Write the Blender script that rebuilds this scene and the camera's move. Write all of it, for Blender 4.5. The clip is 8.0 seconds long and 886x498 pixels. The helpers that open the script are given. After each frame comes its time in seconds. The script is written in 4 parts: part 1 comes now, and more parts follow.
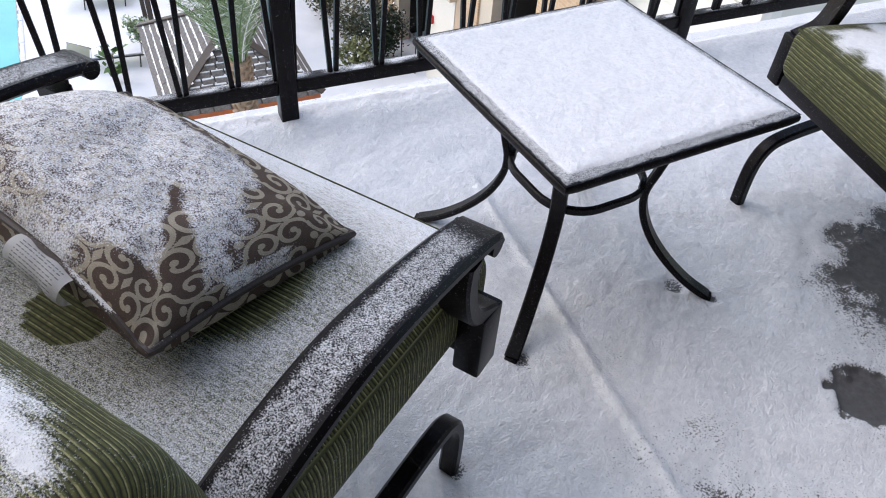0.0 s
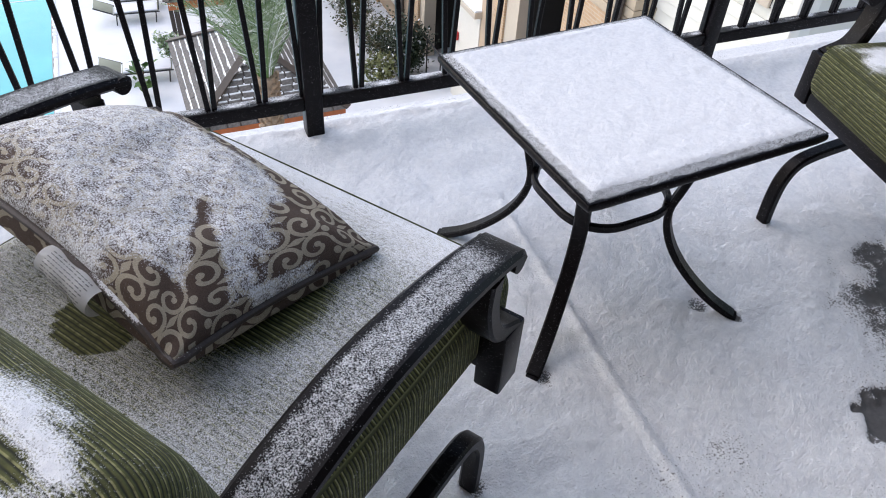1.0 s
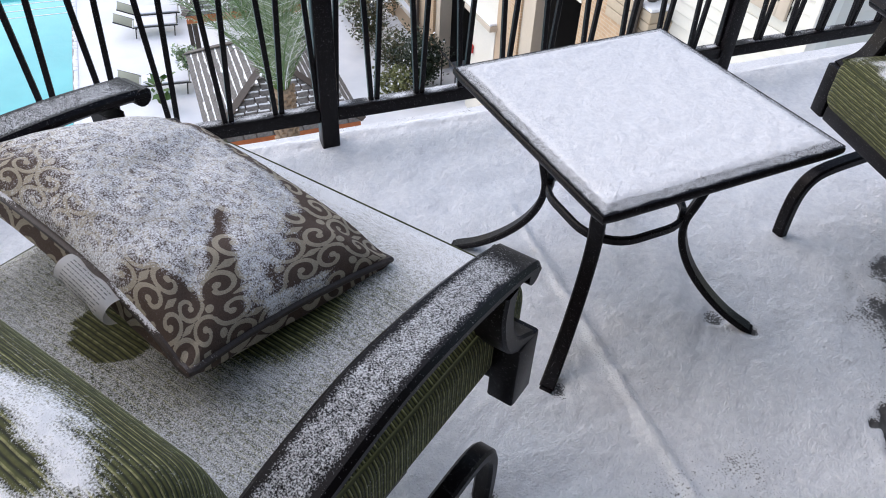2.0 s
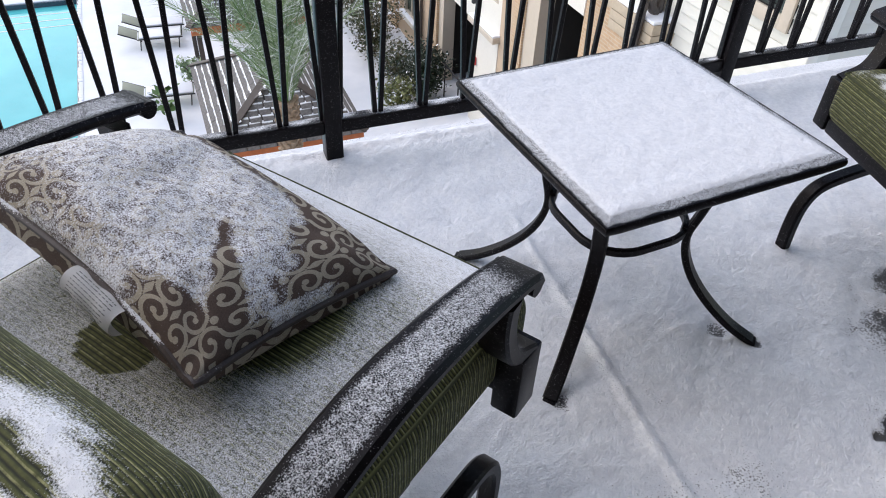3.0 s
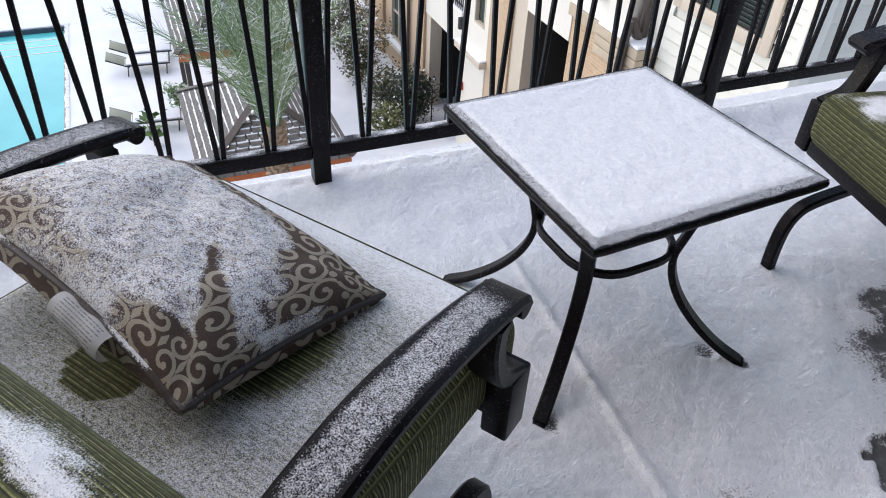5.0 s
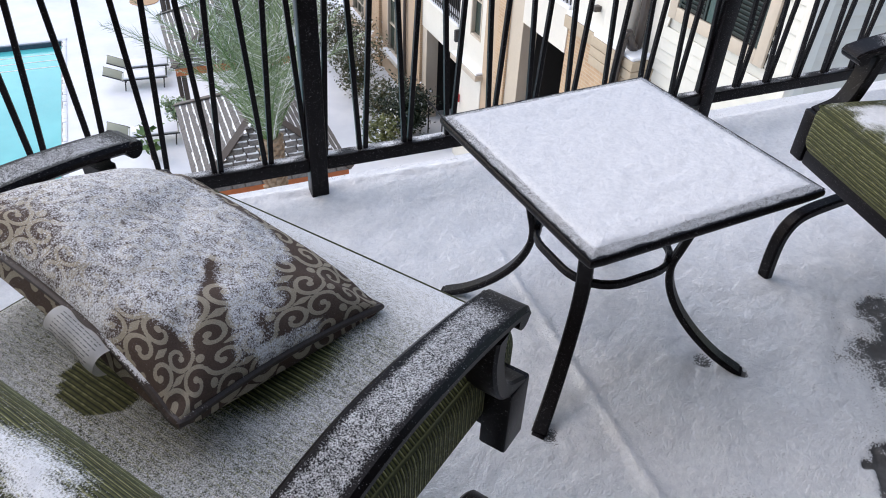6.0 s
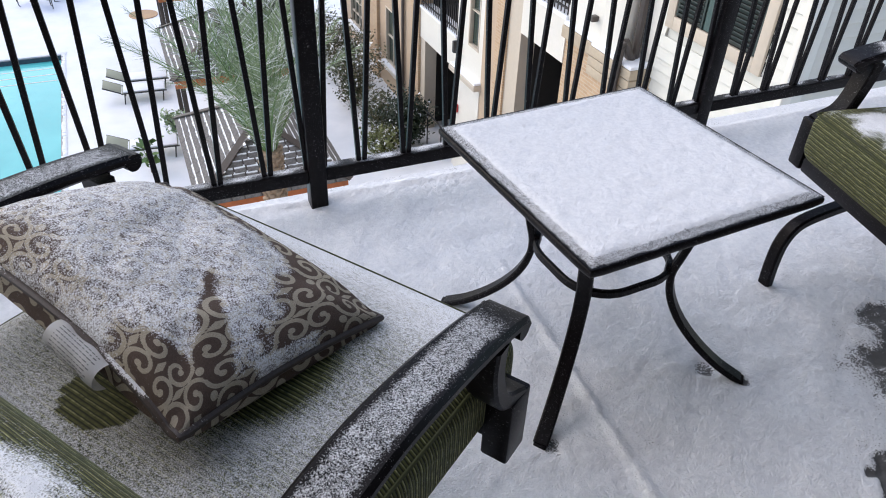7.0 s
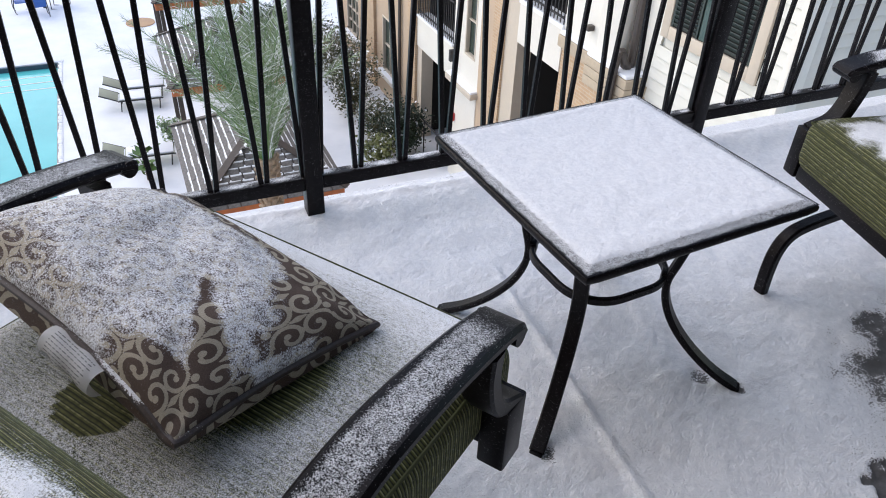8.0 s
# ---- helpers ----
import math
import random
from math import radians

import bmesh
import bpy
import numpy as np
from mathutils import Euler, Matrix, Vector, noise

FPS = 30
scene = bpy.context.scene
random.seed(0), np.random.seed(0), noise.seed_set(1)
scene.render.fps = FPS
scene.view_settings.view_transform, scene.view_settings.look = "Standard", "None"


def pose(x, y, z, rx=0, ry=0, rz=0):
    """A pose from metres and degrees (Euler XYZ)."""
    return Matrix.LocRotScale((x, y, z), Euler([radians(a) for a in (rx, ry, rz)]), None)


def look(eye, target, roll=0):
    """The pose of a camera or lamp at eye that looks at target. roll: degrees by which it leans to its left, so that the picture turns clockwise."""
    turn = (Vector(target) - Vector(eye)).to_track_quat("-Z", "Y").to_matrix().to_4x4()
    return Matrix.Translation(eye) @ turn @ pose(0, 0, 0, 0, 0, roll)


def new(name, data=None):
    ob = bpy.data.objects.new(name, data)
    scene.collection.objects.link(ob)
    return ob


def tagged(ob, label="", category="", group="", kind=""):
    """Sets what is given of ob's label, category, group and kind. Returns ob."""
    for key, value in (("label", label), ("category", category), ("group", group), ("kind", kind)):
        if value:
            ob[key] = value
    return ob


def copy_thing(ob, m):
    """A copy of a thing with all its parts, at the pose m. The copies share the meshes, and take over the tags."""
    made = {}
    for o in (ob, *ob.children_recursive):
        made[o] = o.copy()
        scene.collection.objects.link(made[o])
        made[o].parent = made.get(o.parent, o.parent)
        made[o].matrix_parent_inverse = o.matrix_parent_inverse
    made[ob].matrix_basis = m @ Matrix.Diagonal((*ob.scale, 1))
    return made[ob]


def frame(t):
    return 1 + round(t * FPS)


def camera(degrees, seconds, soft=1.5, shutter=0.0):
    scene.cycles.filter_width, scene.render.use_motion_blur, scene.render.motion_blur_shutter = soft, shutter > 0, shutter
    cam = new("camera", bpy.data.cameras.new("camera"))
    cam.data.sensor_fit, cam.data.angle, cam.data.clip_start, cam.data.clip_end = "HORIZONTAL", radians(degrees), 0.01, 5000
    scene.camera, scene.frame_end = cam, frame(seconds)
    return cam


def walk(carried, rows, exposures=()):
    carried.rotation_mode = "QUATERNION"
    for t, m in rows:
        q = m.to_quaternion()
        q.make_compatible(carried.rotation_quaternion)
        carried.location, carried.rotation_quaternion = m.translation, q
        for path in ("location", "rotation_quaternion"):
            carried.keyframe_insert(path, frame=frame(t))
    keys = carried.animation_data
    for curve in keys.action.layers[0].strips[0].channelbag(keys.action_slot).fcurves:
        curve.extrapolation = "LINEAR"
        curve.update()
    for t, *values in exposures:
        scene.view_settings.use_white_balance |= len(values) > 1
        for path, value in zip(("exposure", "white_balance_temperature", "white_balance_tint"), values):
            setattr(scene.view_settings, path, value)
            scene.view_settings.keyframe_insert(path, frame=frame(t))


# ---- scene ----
cam = camera(62.6, 8.0, 1.0)
PATH = [
    (0, (-0.395, -1.827, 1.211), (0.273, -0.526, -0.153), 4.7),
    (0.5, (-0.396, -1.829, 1.214), (0.248, -0.502, -0.137), 4.3),
    (1, (-0.396, -1.828, 1.214), (0.225, -0.477, -0.123), 3.7),
    (1.5, (-0.398, -1.83, 1.214), (0.208, -0.459, -0.11), 3.3),
    (2, (-0.398, -1.831, 1.215), (0.195, -0.445, -0.099), 3.0),
    (3.5, (-0.401, -1.833, 1.219), (0.193, -0.418, -0.064), 2.8),
    (4, (-0.401, -1.834, 1.218), (0.204, -0.416, -0.055), 3.1),
    (4.5, (-0.402, -1.835, 1.22), (0.221, -0.409, -0.036), 3.2),
    (6, (-0.402, -1.837, 1.221), (0.246, -0.386, 0.006), 2.8),
    (6.5, (-0.402, -1.835, 1.22), (0.251, -0.377, 0.018), 2.6),
    (7, (-0.401, -1.836, 1.221), (0.253, -0.369, 0.028), 2.3),
    (7.5, (-0.401, -1.839, 1.221), (0.256, -0.366, 0.038), 2.4),
    (8, (-0.402, -1.838, 1.22), (0.266, -0.363, 0.046), 2.6),
]
# the picture darkens a little as bright courtyard comes into view
EXPOSURES = [(0, 1.18), (1, 1.13), (2, 1.07), (4, 1.03), (6, 1.00), (8, 0.98)]
walk(cam, [(t, look(eye, target, roll)) for t, eye, target, roll in PATH], EXPOSURES)

# ---- world, sun, exposure ----
world = bpy.data.worlds.new("overcast_sky")
scene.world = world
world.use_nodes = True
wn = world.node_tree
sky = wn.nodes.new("ShaderNodeTexSky")
sky.sky_type = "NISHITA"
sky.sun_disc = False
sky.sun_elevation = radians(38)
sky.sun_rotation = radians(-49)
sky.air_density = 1.0
sky.dust_density = 1.0
wn.nodes["Background"].inputs["Strength"].default_value = 0.15
wn.links.new(sky.outputs["Color"], wn.nodes["Background"].inputs["Color"])
sun = new("sun", bpy.data.lights.new("sun", "SUN"))
sun.data.energy, sun.data.angle, sun.data.color = 1.0, radians(110), (1.0, 0.96, 0.91)
sun.matrix_world = look((-8.0, 7.0, 12.0), (0, 0, 0))
scene.view_settings.use_white_balance = True
scene.view_settings.white_balance_temperature = 6850
scene.view_settings.white_balance_tint = 12

# ---- materials ----


def nodes_of(name):
    m = bpy.data.materials.new(name)
    m.use_nodes = True
    t = m.node_tree
    return m, t, t.nodes["Principled BSDF"]


def add(t, kind, **sockets):
    n = t.nodes.new(kind)
    for k, v in sockets.items():
        n.inputs[k.replace("_", " ")].default_value = v
    return n


def noise_at(t, scale, detail=3.0, rough=0.5, coord=None):
    n = add(t, "ShaderNodeTexNoise", Scale=scale, Detail=detail, Roughness=rough)
    if coord is not None:
        t.links.new(coord, n.inputs["Vector"])
    return n


def coords(t, which="Object"):
    return t.nodes.new("ShaderNodeTexCoord").outputs[which]


def ramp(t, fac, a, b, ca=(0, 0, 0, 1), cb=(1, 1, 1, 1)):
    r = t.nodes.new("ShaderNodeValToRGB")
    r.color_ramp.elements[0].position, r.color_ramp.elements[1].position = a, b
    r.color_ramp.elements[0].color, r.color_ramp.elements[1].color = ca, cb
    t.links.new(fac, r.inputs["Fac"])
    return r


def mix(t, fac, a, b):
    m = t.nodes.new("ShaderNodeMix")
    m.data_type = "RGBA"
    if isinstance(fac, float):
        m.inputs[0].default_value = fac
    else:
        t.links.new(fac, m.inputs[0])
    for sock, v in ((m.inputs[6], a), (m.inputs[7], b)):
        if isinstance(v, tuple):
            sock.default_value = v
        else:
            t.links.new(v, sock)
    return m.outputs[2]


def maths(t, op, a, b=0.0, c=0.0):
    m = t.nodes.new("ShaderNodeMath")
    m.operation = op
    for sock, v in zip(m.inputs, (a, b, c)):
        if isinstance(v, (int, float)):
            sock.default_value = v
        else:
            t.links.new(v, sock)
    return m.outputs[0]


def bump(t, bsdf, height, strength, distance, normal=None):
    b = add(t, "ShaderNodeBump", Strength=strength, Distance=distance)
    t.links.new(height, b.inputs["Height"])
    if normal is not None:
        t.links.new(normal, b.inputs["Normal"])
    t.links.new(b.outputs["Normal"], bsdf.inputs["Normal"])
    return b.outputs["Normal"]


SNOW = (0.82, 0.84, 0.87, 1)


def plain(name, colour, rough=0.5, metal=0.0, grain=40.0, vary=0.18, relief=0.15, depth=0.001, streak=None):
    """A painted or mineral surface with grain at two scales."""
    m, t, b = nodes_of(name)
    co = coords(t)
    n1 = noise_at(t, grain, 5, 0.6, co)
    n2 = noise_at(t, grain * 0.08, 3, 0.5, co)
    dark = tuple(c * (1 - vary) for c in colour[:3]) + (1,)
    lite = tuple(min(1, c * (1 + vary)) for c in colour[:3]) + (1,)
    s = maths(t, "ADD", maths(t, "MULTIPLY", n1.outputs["Fac"], 0.5), maths(t, "MULTIPLY", n2.outputs["Fac"], 0.5))
    r = ramp(t, s, 0.3, 0.7, dark, lite)
    t.links.new(r.outputs["Color"], b.inputs["Base Color"])
    b.inputs["Metallic"].default_value = metal
    rr = ramp(t, n2.outputs["Fac"], 0.3, 0.7, (rough * 0.85,) * 3 + (1,), (min(1, rough * 1.15),) * 3 + (1,))
    t.links.new(rr.outputs["Color"], b.inputs["Roughness"])
    bump(t, b, n1.outputs["Fac"], relief, depth)
    return m


def dusted(name, build, grain=650.0, softness=0.05, spread=0.45, blotch=14.0, thick=0.002):
    """A surface over which dry snow grains lie as densely as the mesh's snow attribute says.
    build(t, bsdf, co) gives the bare colour, the bare height or None."""
    m, t, b = nodes_of(name)
    co = coords(t)
    colour, height = build(t, b, co)
    at = t.nodes.new("ShaderNodeAttribute")
    at.attribute_name = "snow"
    n1 = noise_at(t, grain, 2, 0.6, co)
    n2 = noise_at(t, grain * 0.24, 3, 0.6, co)
    n3 = noise_at(t, blotch, 3, 0.5, co)
    g = maths(t, "ADD", maths(t, "MULTIPLY", n1.outputs["Fac"], 0.70), maths(t, "MULTIPLY", n2.outputs["Fac"], 0.26))
    g = maths(t, "ADD", g, maths(t, "MULTIPLY", n3.outputs["Fac"], 0.04))
    # noise values crowd round 0.5: stretch them, then compare with the cover
    g = maths(t, "ADD", maths(t, "MULTIPLY", maths(t, "SUBTRACT", g, 0.5), 1.0 / spread), 0.5)
    d = maths(t, "SUBTRACT", at.outputs["Fac"], g)
    k = maths(t, "ADD", maths(t, "MULTIPLY", d, 1.0 / (2 * softness)), 0.5)
    cl = t.nodes.new("ShaderNodeClamp")
    t.links.new(k, cl.inputs["Value"])
    fac = cl.outputs["Result"]
    nm = noise_at(t, 75, 4, 0.65, co)
    tone = ramp(t, maths(t, "ADD", maths(t, "MULTIPLY", nm.outputs["Fac"], 0.55), maths(t, "MULTIPLY", n2.outputs["Fac"], 0.45)), 0.36, 0.60, (0.74, 0.76, 0.80, 1), (0.86, 0.875, 0.905, 1))
    t.links.new(mix(t, fac, colour, tone.outputs["Color"]), b.inputs["Base Color"])
    r0 = b.inputs["Roughness"].default_value
    t.links.new(maths(t, "ADD", maths(t, "MULTIPLY", fac, 0.9 - r0), r0), b.inputs["Roughness"])
    h = maths(t, "MULTIPLY", maths(t, "ADD", maths(t, "ADD", maths(t, "MULTIPLY", n1.outputs["Fac"], 0.6), n2.outputs["Fac"]), maths(t, "MULTIPLY", nm.outputs["Fac"], 0.6)), fac)
    nrm = bump(t, b, h, 0.75, thick)
    if height is not None:
        bump(t, b, maths(t, "MULTIPLY", height, maths(t, "SUBTRACT", 1.0, fac)), 0.8, 0.0025, nrm)
    return m


def bare_metal(t, b, co):
    b.inputs["Roughness"].default_value = 0.36
    b.inputs["Specular IOR Level"].default_value = 0.14
    n = noise_at(t, 30, 4, 0.6, co)
    return ramp(t, n.outputs["Fac"], 0.3, 0.7, (0.0034, 0.0026, 0.0032, 1), (0.0075, 0.0057, 0.0070, 1)).outputs["Color"], None


def bare_cushion(t, b, co):
    b.inputs["Roughness"].default_value = 0.85
    at = t.nodes.new("ShaderNodeAttribute")
    at.attribute_name = "rib"
    wob = noise_at(t, 25, 2, 0.5, co)
    rib = maths(t, "ADD", at.outputs["Fac"], maths(t, "MULTIPLY", wob.outputs["Fac"], 0.004))
    fine = maths(t, "ADD", maths(t, "MULTIPLY", maths(t, "SINE", maths(t, "MULTIPLY", rib, 2 * math.pi / 0.0058)), 0.5), 0.5)
    wide = maths(t, "ADD", maths(t, "MULTIPLY", maths(t, "SINE", maths(t, "MULTIPLY", rib, 2 * math.pi / 0.0116)), 0.5), 0.5)
    n = noise_at(t, 120, 4, 0.6, co)
    base = ramp(t, n.outputs["Fac"], 0.3, 0.7, (0.046, 0.051, 0.012, 1), (0.108, 0.115, 0.033, 1)).outputs["Color"]
    c = mix(t, ramp(t, fine, 0.0, 0.7).outputs["Color"], (0.012, 0.015, 0.004, 1), base)
    pale = maths(t, "MULTIPLY", ramp(t, wide, 0.90, 0.985).outputs["Color"], ramp(t, n.outputs["Fac"], 0.30, 0.62).outputs["Color"])
    c = mix(t, pale, c, (0.30, 0.30, 0.14, 1))
    return c, maths(t, "ADD", maths(t, "MULTIPLY", fine, 0.5), maths(t, "MULTIPLY", wide, 0.25))


def bare_pillow(t, b, co):
    b.inputs["Roughness"].default_value = 0.8
    at = t.nodes.new("ShaderNodeAttribute")
    at.attribute_name = "scroll"
    weave = noise_at(t, 700, 2, 0.5, co)
    brown = ramp(t, weave.outputs["Fac"], 0.3, 0.7, (0.050, 0.029, 0.020, 1), (0.092, 0.058, 0.043, 1)).outputs["Color"]
    beige = ramp(t, weave.outputs["Fac"], 0.3, 0.7, (0.29, 0.25, 0.185, 1), (0.42, 0.37, 0.29, 1)).outputs["Color"]
    edge = maths(t, "ADD", at.outputs["Fac"], maths(t, "MULTIPLY", maths(t, "SUBTRACT", weave.outputs["Fac"], 0.5), 0.15))
    return mix(t, ramp(t, edge, 0.42, 0.58).outputs["Color"], brown, beige), weave.outputs["Fac"]


def bare_concrete(t, b, co):
    b.inputs["Roughness"].default_value = 0.75
    n = noise_at(t, 60, 6, 0.7, co)
    n2 = noise_at(t, 5, 3, 0.5, co)
    c = ramp(t, n.outputs["Fac"], 0.3, 0.7, (0.085, 0.085, 0.088, 1), (0.17, 0.17, 0.175, 1)).outputs["Color"]
    return mix(t, ramp(t, n2.outputs["Fac"], 0.35, 0.7).outputs["Color"], c, (0.10, 0.098, 0.098, 1)), n.outputs["Fac"]


M_METAL = dusted("powder_coated_metal", bare_metal, 560, 0.22, 0.42, 14, 0.0025)
M_CUSHION = dusted("ribbed_olive_cloth", bare_cushion, 620, 0.29, 0.42, 18)
M_PILLOW = dusted("brown_scroll_cloth", bare_pillow, 420, 0.24, 0.44, 22, 0.006)
M_FLOOR = dusted("snow_on_concrete", bare_concrete, 240, 0.12, 0.45, 9, 0.006)


def snow_material(name, coarse=30.0, lift=0.006):
    m, t, b = nodes_of(name)
    co = coords(t)
    n1 = noise_at(t, 420, 3, 0.6, co)
    n2 = noise_at(t, coarse, 4, 0.55, co)
    r = ramp(t, n2.outputs["Fac"], 0.3, 0.7, (0.74, 0.77, 0.82, 1), (0.84, 0.86, 0.90, 1))
    t.links.new(r.outputs["Color"], b.inputs["Base Color"])
    b.inputs["Roughness"].default_value = 0.9
    b.inputs["Specular IOR Level"].default_value = 0.2
    n = bump(t, b, n2.outputs["Fac"], 0.5, lift)
    bump(t, b, n1.outputs["Fac"], 0.6, 0.0015, n)
    return m


M_TIE = plain("dark_olive_cloth", (0.035, 0.040, 0.012), 0.85, grain=200, vary=0.3)
M_SNOW = snow_material("fresh_snow")
M_SNOW_FAR = snow_material("courtyard_snow", 1.2, 0.05)
M_SLAB = plain("concrete_slab", (0.36, 0.36, 0.36), 0.8, grain=60, relief=0.3)
M_STUCCO = plain("beige_stucco", (0.46, 0.35, 0.25), 0.85, grain=25, vary=0.08, relief=0.2)
M_WHITE = plain("white_paint", (0.68, 0.66, 0.60), 0.55, grain=20, vary=0.05, relief=0.1)
M_SIDING = plain("white_siding", (0.62, 0.62, 0.57), 0.55, grain=14, vary=0.05, relief=0.1)
M_HOUSE = plain("dark_unseen_wall", (0.085, 0.078, 0.075), 0.85, grain=20, vary=0.15)
# for the added overhang that only serves to shade
M_OVERHANG = plain("shade_overhang_paint", (0.30, 0.28, 0.27), 0.7, grain=20, vary=0.05)


# ---- mesh helpers ----


def thing(name, label, category, group="", kind="", m=None):
    ob = new(name)
    ob.empty_display_size = 0.1
    if m is not None:
        ob.matrix_world = m
    return tagged(ob, label, category, group, kind)


def finish(bm, smooth=True, angle=35):
    me = bpy.data.meshes.new("mesh")
    bmesh.ops.recalc_face_normals(bm, faces=bm.faces)
    bm.to_mesh(me)
    bm.free()
    if smooth:
        me.shade_smooth()
        me.set_sharp_from_angle(angle=radians(angle))
    return me


def part(name, bm, material, parent, label="", m=None, smooth=True, angle=35):
    """Links a bmesh (or a ready mesh) as one mesh object under a thing or a part."""
    me = finish(bm, smooth, angle) if isinstance(bm, bmesh.types.BMesh) else bm
    if not me.materials:
        me.materials.append(material)
    me.name = name
    ob = new(name, me)
    ob.parent = parent
    if m is not None:
        ob.matrix_basis = m
    return tagged(ob, label) if label else ob


def setting(name, bm, material, label, category, smooth=True):
    ob = part(name, bm, material, None, "", None, smooth)
    return tagged(ob, label, category, "", "structure")


def attribute(me, name, fn):
    """A float per vertex from its place and normal."""
    a = me.attributes.new(name, "FLOAT", "POINT")
    a.data.foreach_set("value", [float(fn(v.co, n.vector)) for v, n in zip(me.vertices, me.vertex_normals)])
    return me


def box(bm, x0, x1, y0, y1, z0, z1, bevel=0.0, m=None):
    pts = [(x, y, z) for x in (x0, x1) for y in (y0, y1) for z in (z0, z1)]
    vs = [bm.verts.new(m @ Vector(p) if m else p) for p in pts]
    fs = [bm.faces.new([vs[i] for i in q]) for q in ((0, 1, 3, 2), (4, 6, 7, 5), (0, 4, 5, 1), (2, 3, 7, 6), (0, 2, 6, 4), (1, 5, 7, 3))]
    if bevel > 0:
        es = list({e for f in fs for e in f.edges})
        bmesh.ops.bevel(bm, geom=es, offset=bevel, segments=2, profile=0.5, affect="EDGES")
    return bm


def boxed(x0, x1, y0, y1, z0, z1, bevel=0.0):
    return box(bmesh.new(), x0, x1, y0, y1, z0, z1, bevel)


def smooth_line(pts, n):
    """n+1 points along a Catmull-Rom line through pts."""
    p = [Vector(a) for a in pts]
    p = [p[0] * 2 - p[1], *p, p[-1] * 2 - p[-2]]
    out = []
    for k in range(n + 1):
        s = k / n * (len(pts) - 1)
        i = min(int(s), len(pts) - 2)
        u = s - i
        a, b, c, d = p[i:i + 4]
        out.append(0.5 * (2 * b + (c - a) * u + (2 * a - 5 * b + 4 * c - d) * u * u + (3 * b - a - 3 * c + d) * u ** 3))
    return out


def sweep(bm, line, wide, thick, side, bevel=0.003, closed=False, widths=None):
    """A flat bar along a line: wide across `side`, thick at right angles to it."""
    side = Vector(side).normalized()
    n = len(line)
    rings = []
    for i, p in enumerate(line):
        a = line[(i - 1) % n] if closed or i > 0 else line[i]
        b = line[(i + 1) % n] if closed or i < n - 1 else line[i]
        d = (Vector(b) - Vector(a)).normalized()
        s = (side - d * side.dot(d)).normalized()
        u = s.cross(d)
        w, h = (widths[i] if widths else wide) / 2, thick / 2
        c = bevel
        prof = [(-w + c, -h), (w - c, -h), (w, -h + c), (w, h - c), (w - c, h), (-w + c, h), (-w, h - c), (-w, -h + c)]
        rings.append([bm.verts.new(Vector(p) + s * x + u * y) for x, y in prof])
    m = len(rings[0])
    for i in range(n if closed else n - 1):
        A, B = rings[i], rings[(i + 1) % n]
        for j in range(m):
            bm.faces.new((A[j], A[(j + 1) % m], B[(j + 1) % m], B[j]))
    if not closed:
        bm.faces.new(rings[0])
        bm.faces.new(rings[-1][::-1])
    return bm


def rod(bm, line, radius, sides=8, closed=False, radii=None):
    n = len(line)
    rings = []
    up = Vector((0.123, 0.3, 0.95)).normalized()
    for i, p in enumerate(line):
        a = line[(i - 1) % n] if closed or i > 0 else line[i]
        b = line[(i + 1) % n] if closed or i < n - 1 else line[i]
        d = (Vector(b) - Vector(a)).normalized()
        s = up.cross(d)
        s = s.normalized() if s.length > 1e-4 else Vector((1, 0, 0))
        u = d.cross(s)
        r = radii[i] if radii else radius
        rings.append([bm.verts.new(Vector(p) + s * r * math.cos(k * 2 * math.pi / sides) + u * r * math.sin(k * 2 * math.pi / sides)) for k in range(sides)])
    for i in range(n if closed else n - 1):
        A, B = rings[i], rings[(i + 1) % n]
        for j in range(sides):
            bm.faces.new((A[j], A[(j + 1) % sides], B[(j + 1) % sides], B[j]))
    if not closed:
        bm.faces.new(rings[0][::-1])
        bm.faces.new(rings[-1])
    return bm


def rounded_block(hx, hy, z0, z1, r, puff=0.0, cell=0.012):
    """A cushion: a box with round edges, its top a little domed."""
    bm = bmesh.new()
    hz = (z1 - z0) / 2
    size = (hx, hy, hz)
    for ax in range(3):
        o1, o2 = (ax + 1) % 3, (ax + 2) % 3
        n1, n2 = max(6, int(2 * size[o1] / cell)), max(6, int(2 * size[o2] / cell))
        for sgn in (-1, 1):
            grid = []
            for i in range(n1 + 1):
                row = []
                for j in range(n2 + 1):
                    p = [0, 0, 0]
                    p[ax], p[o1], p[o2] = sgn * size[ax], -size[o1] + 2 * size[o1] * i / n1, -size[o2] + 2 * size[o2] * j / n2
                    row.append(bm.verts.new(p))
                grid.append(row)
            for i in range(n1):
                for j in range(n2):
                    q = (grid[i][j], grid[i + 1][j], grid[i + 1][j + 1], grid[i][j + 1])
                    bm.faces.new(q if sgn > 0 else q[::-1])
    bmesh.ops.remove_doubles(bm, verts=bm.verts, dist=1e-4)
    for v in bm.verts:
        c = Vector([max(-s + r, min(s - r, x)) for x, s in zip(v.co, size)])
        d = v.co - c
        if d.length > 1e-6:
            v.co = c + d.normalized() * r
        if v.co.z > 0:
            v.co.z += puff * max(0, 1 - (v.co.x / hx) ** 4) * max(0, 1 - (v.co.y / hy) ** 4)
        v.co.z += (z0 + z1) / 2
    return bm


def lumps(p, scale, seed=0.0):
    return noise.noise(Vector(p) * scale + Vector((seed, seed * 1.7, 0)))


def smoothstep(a, b, x):
    u = max(0.0, min(1.0, (x - a) / (b - a)))
    return u * u * (3 - 2 * u)


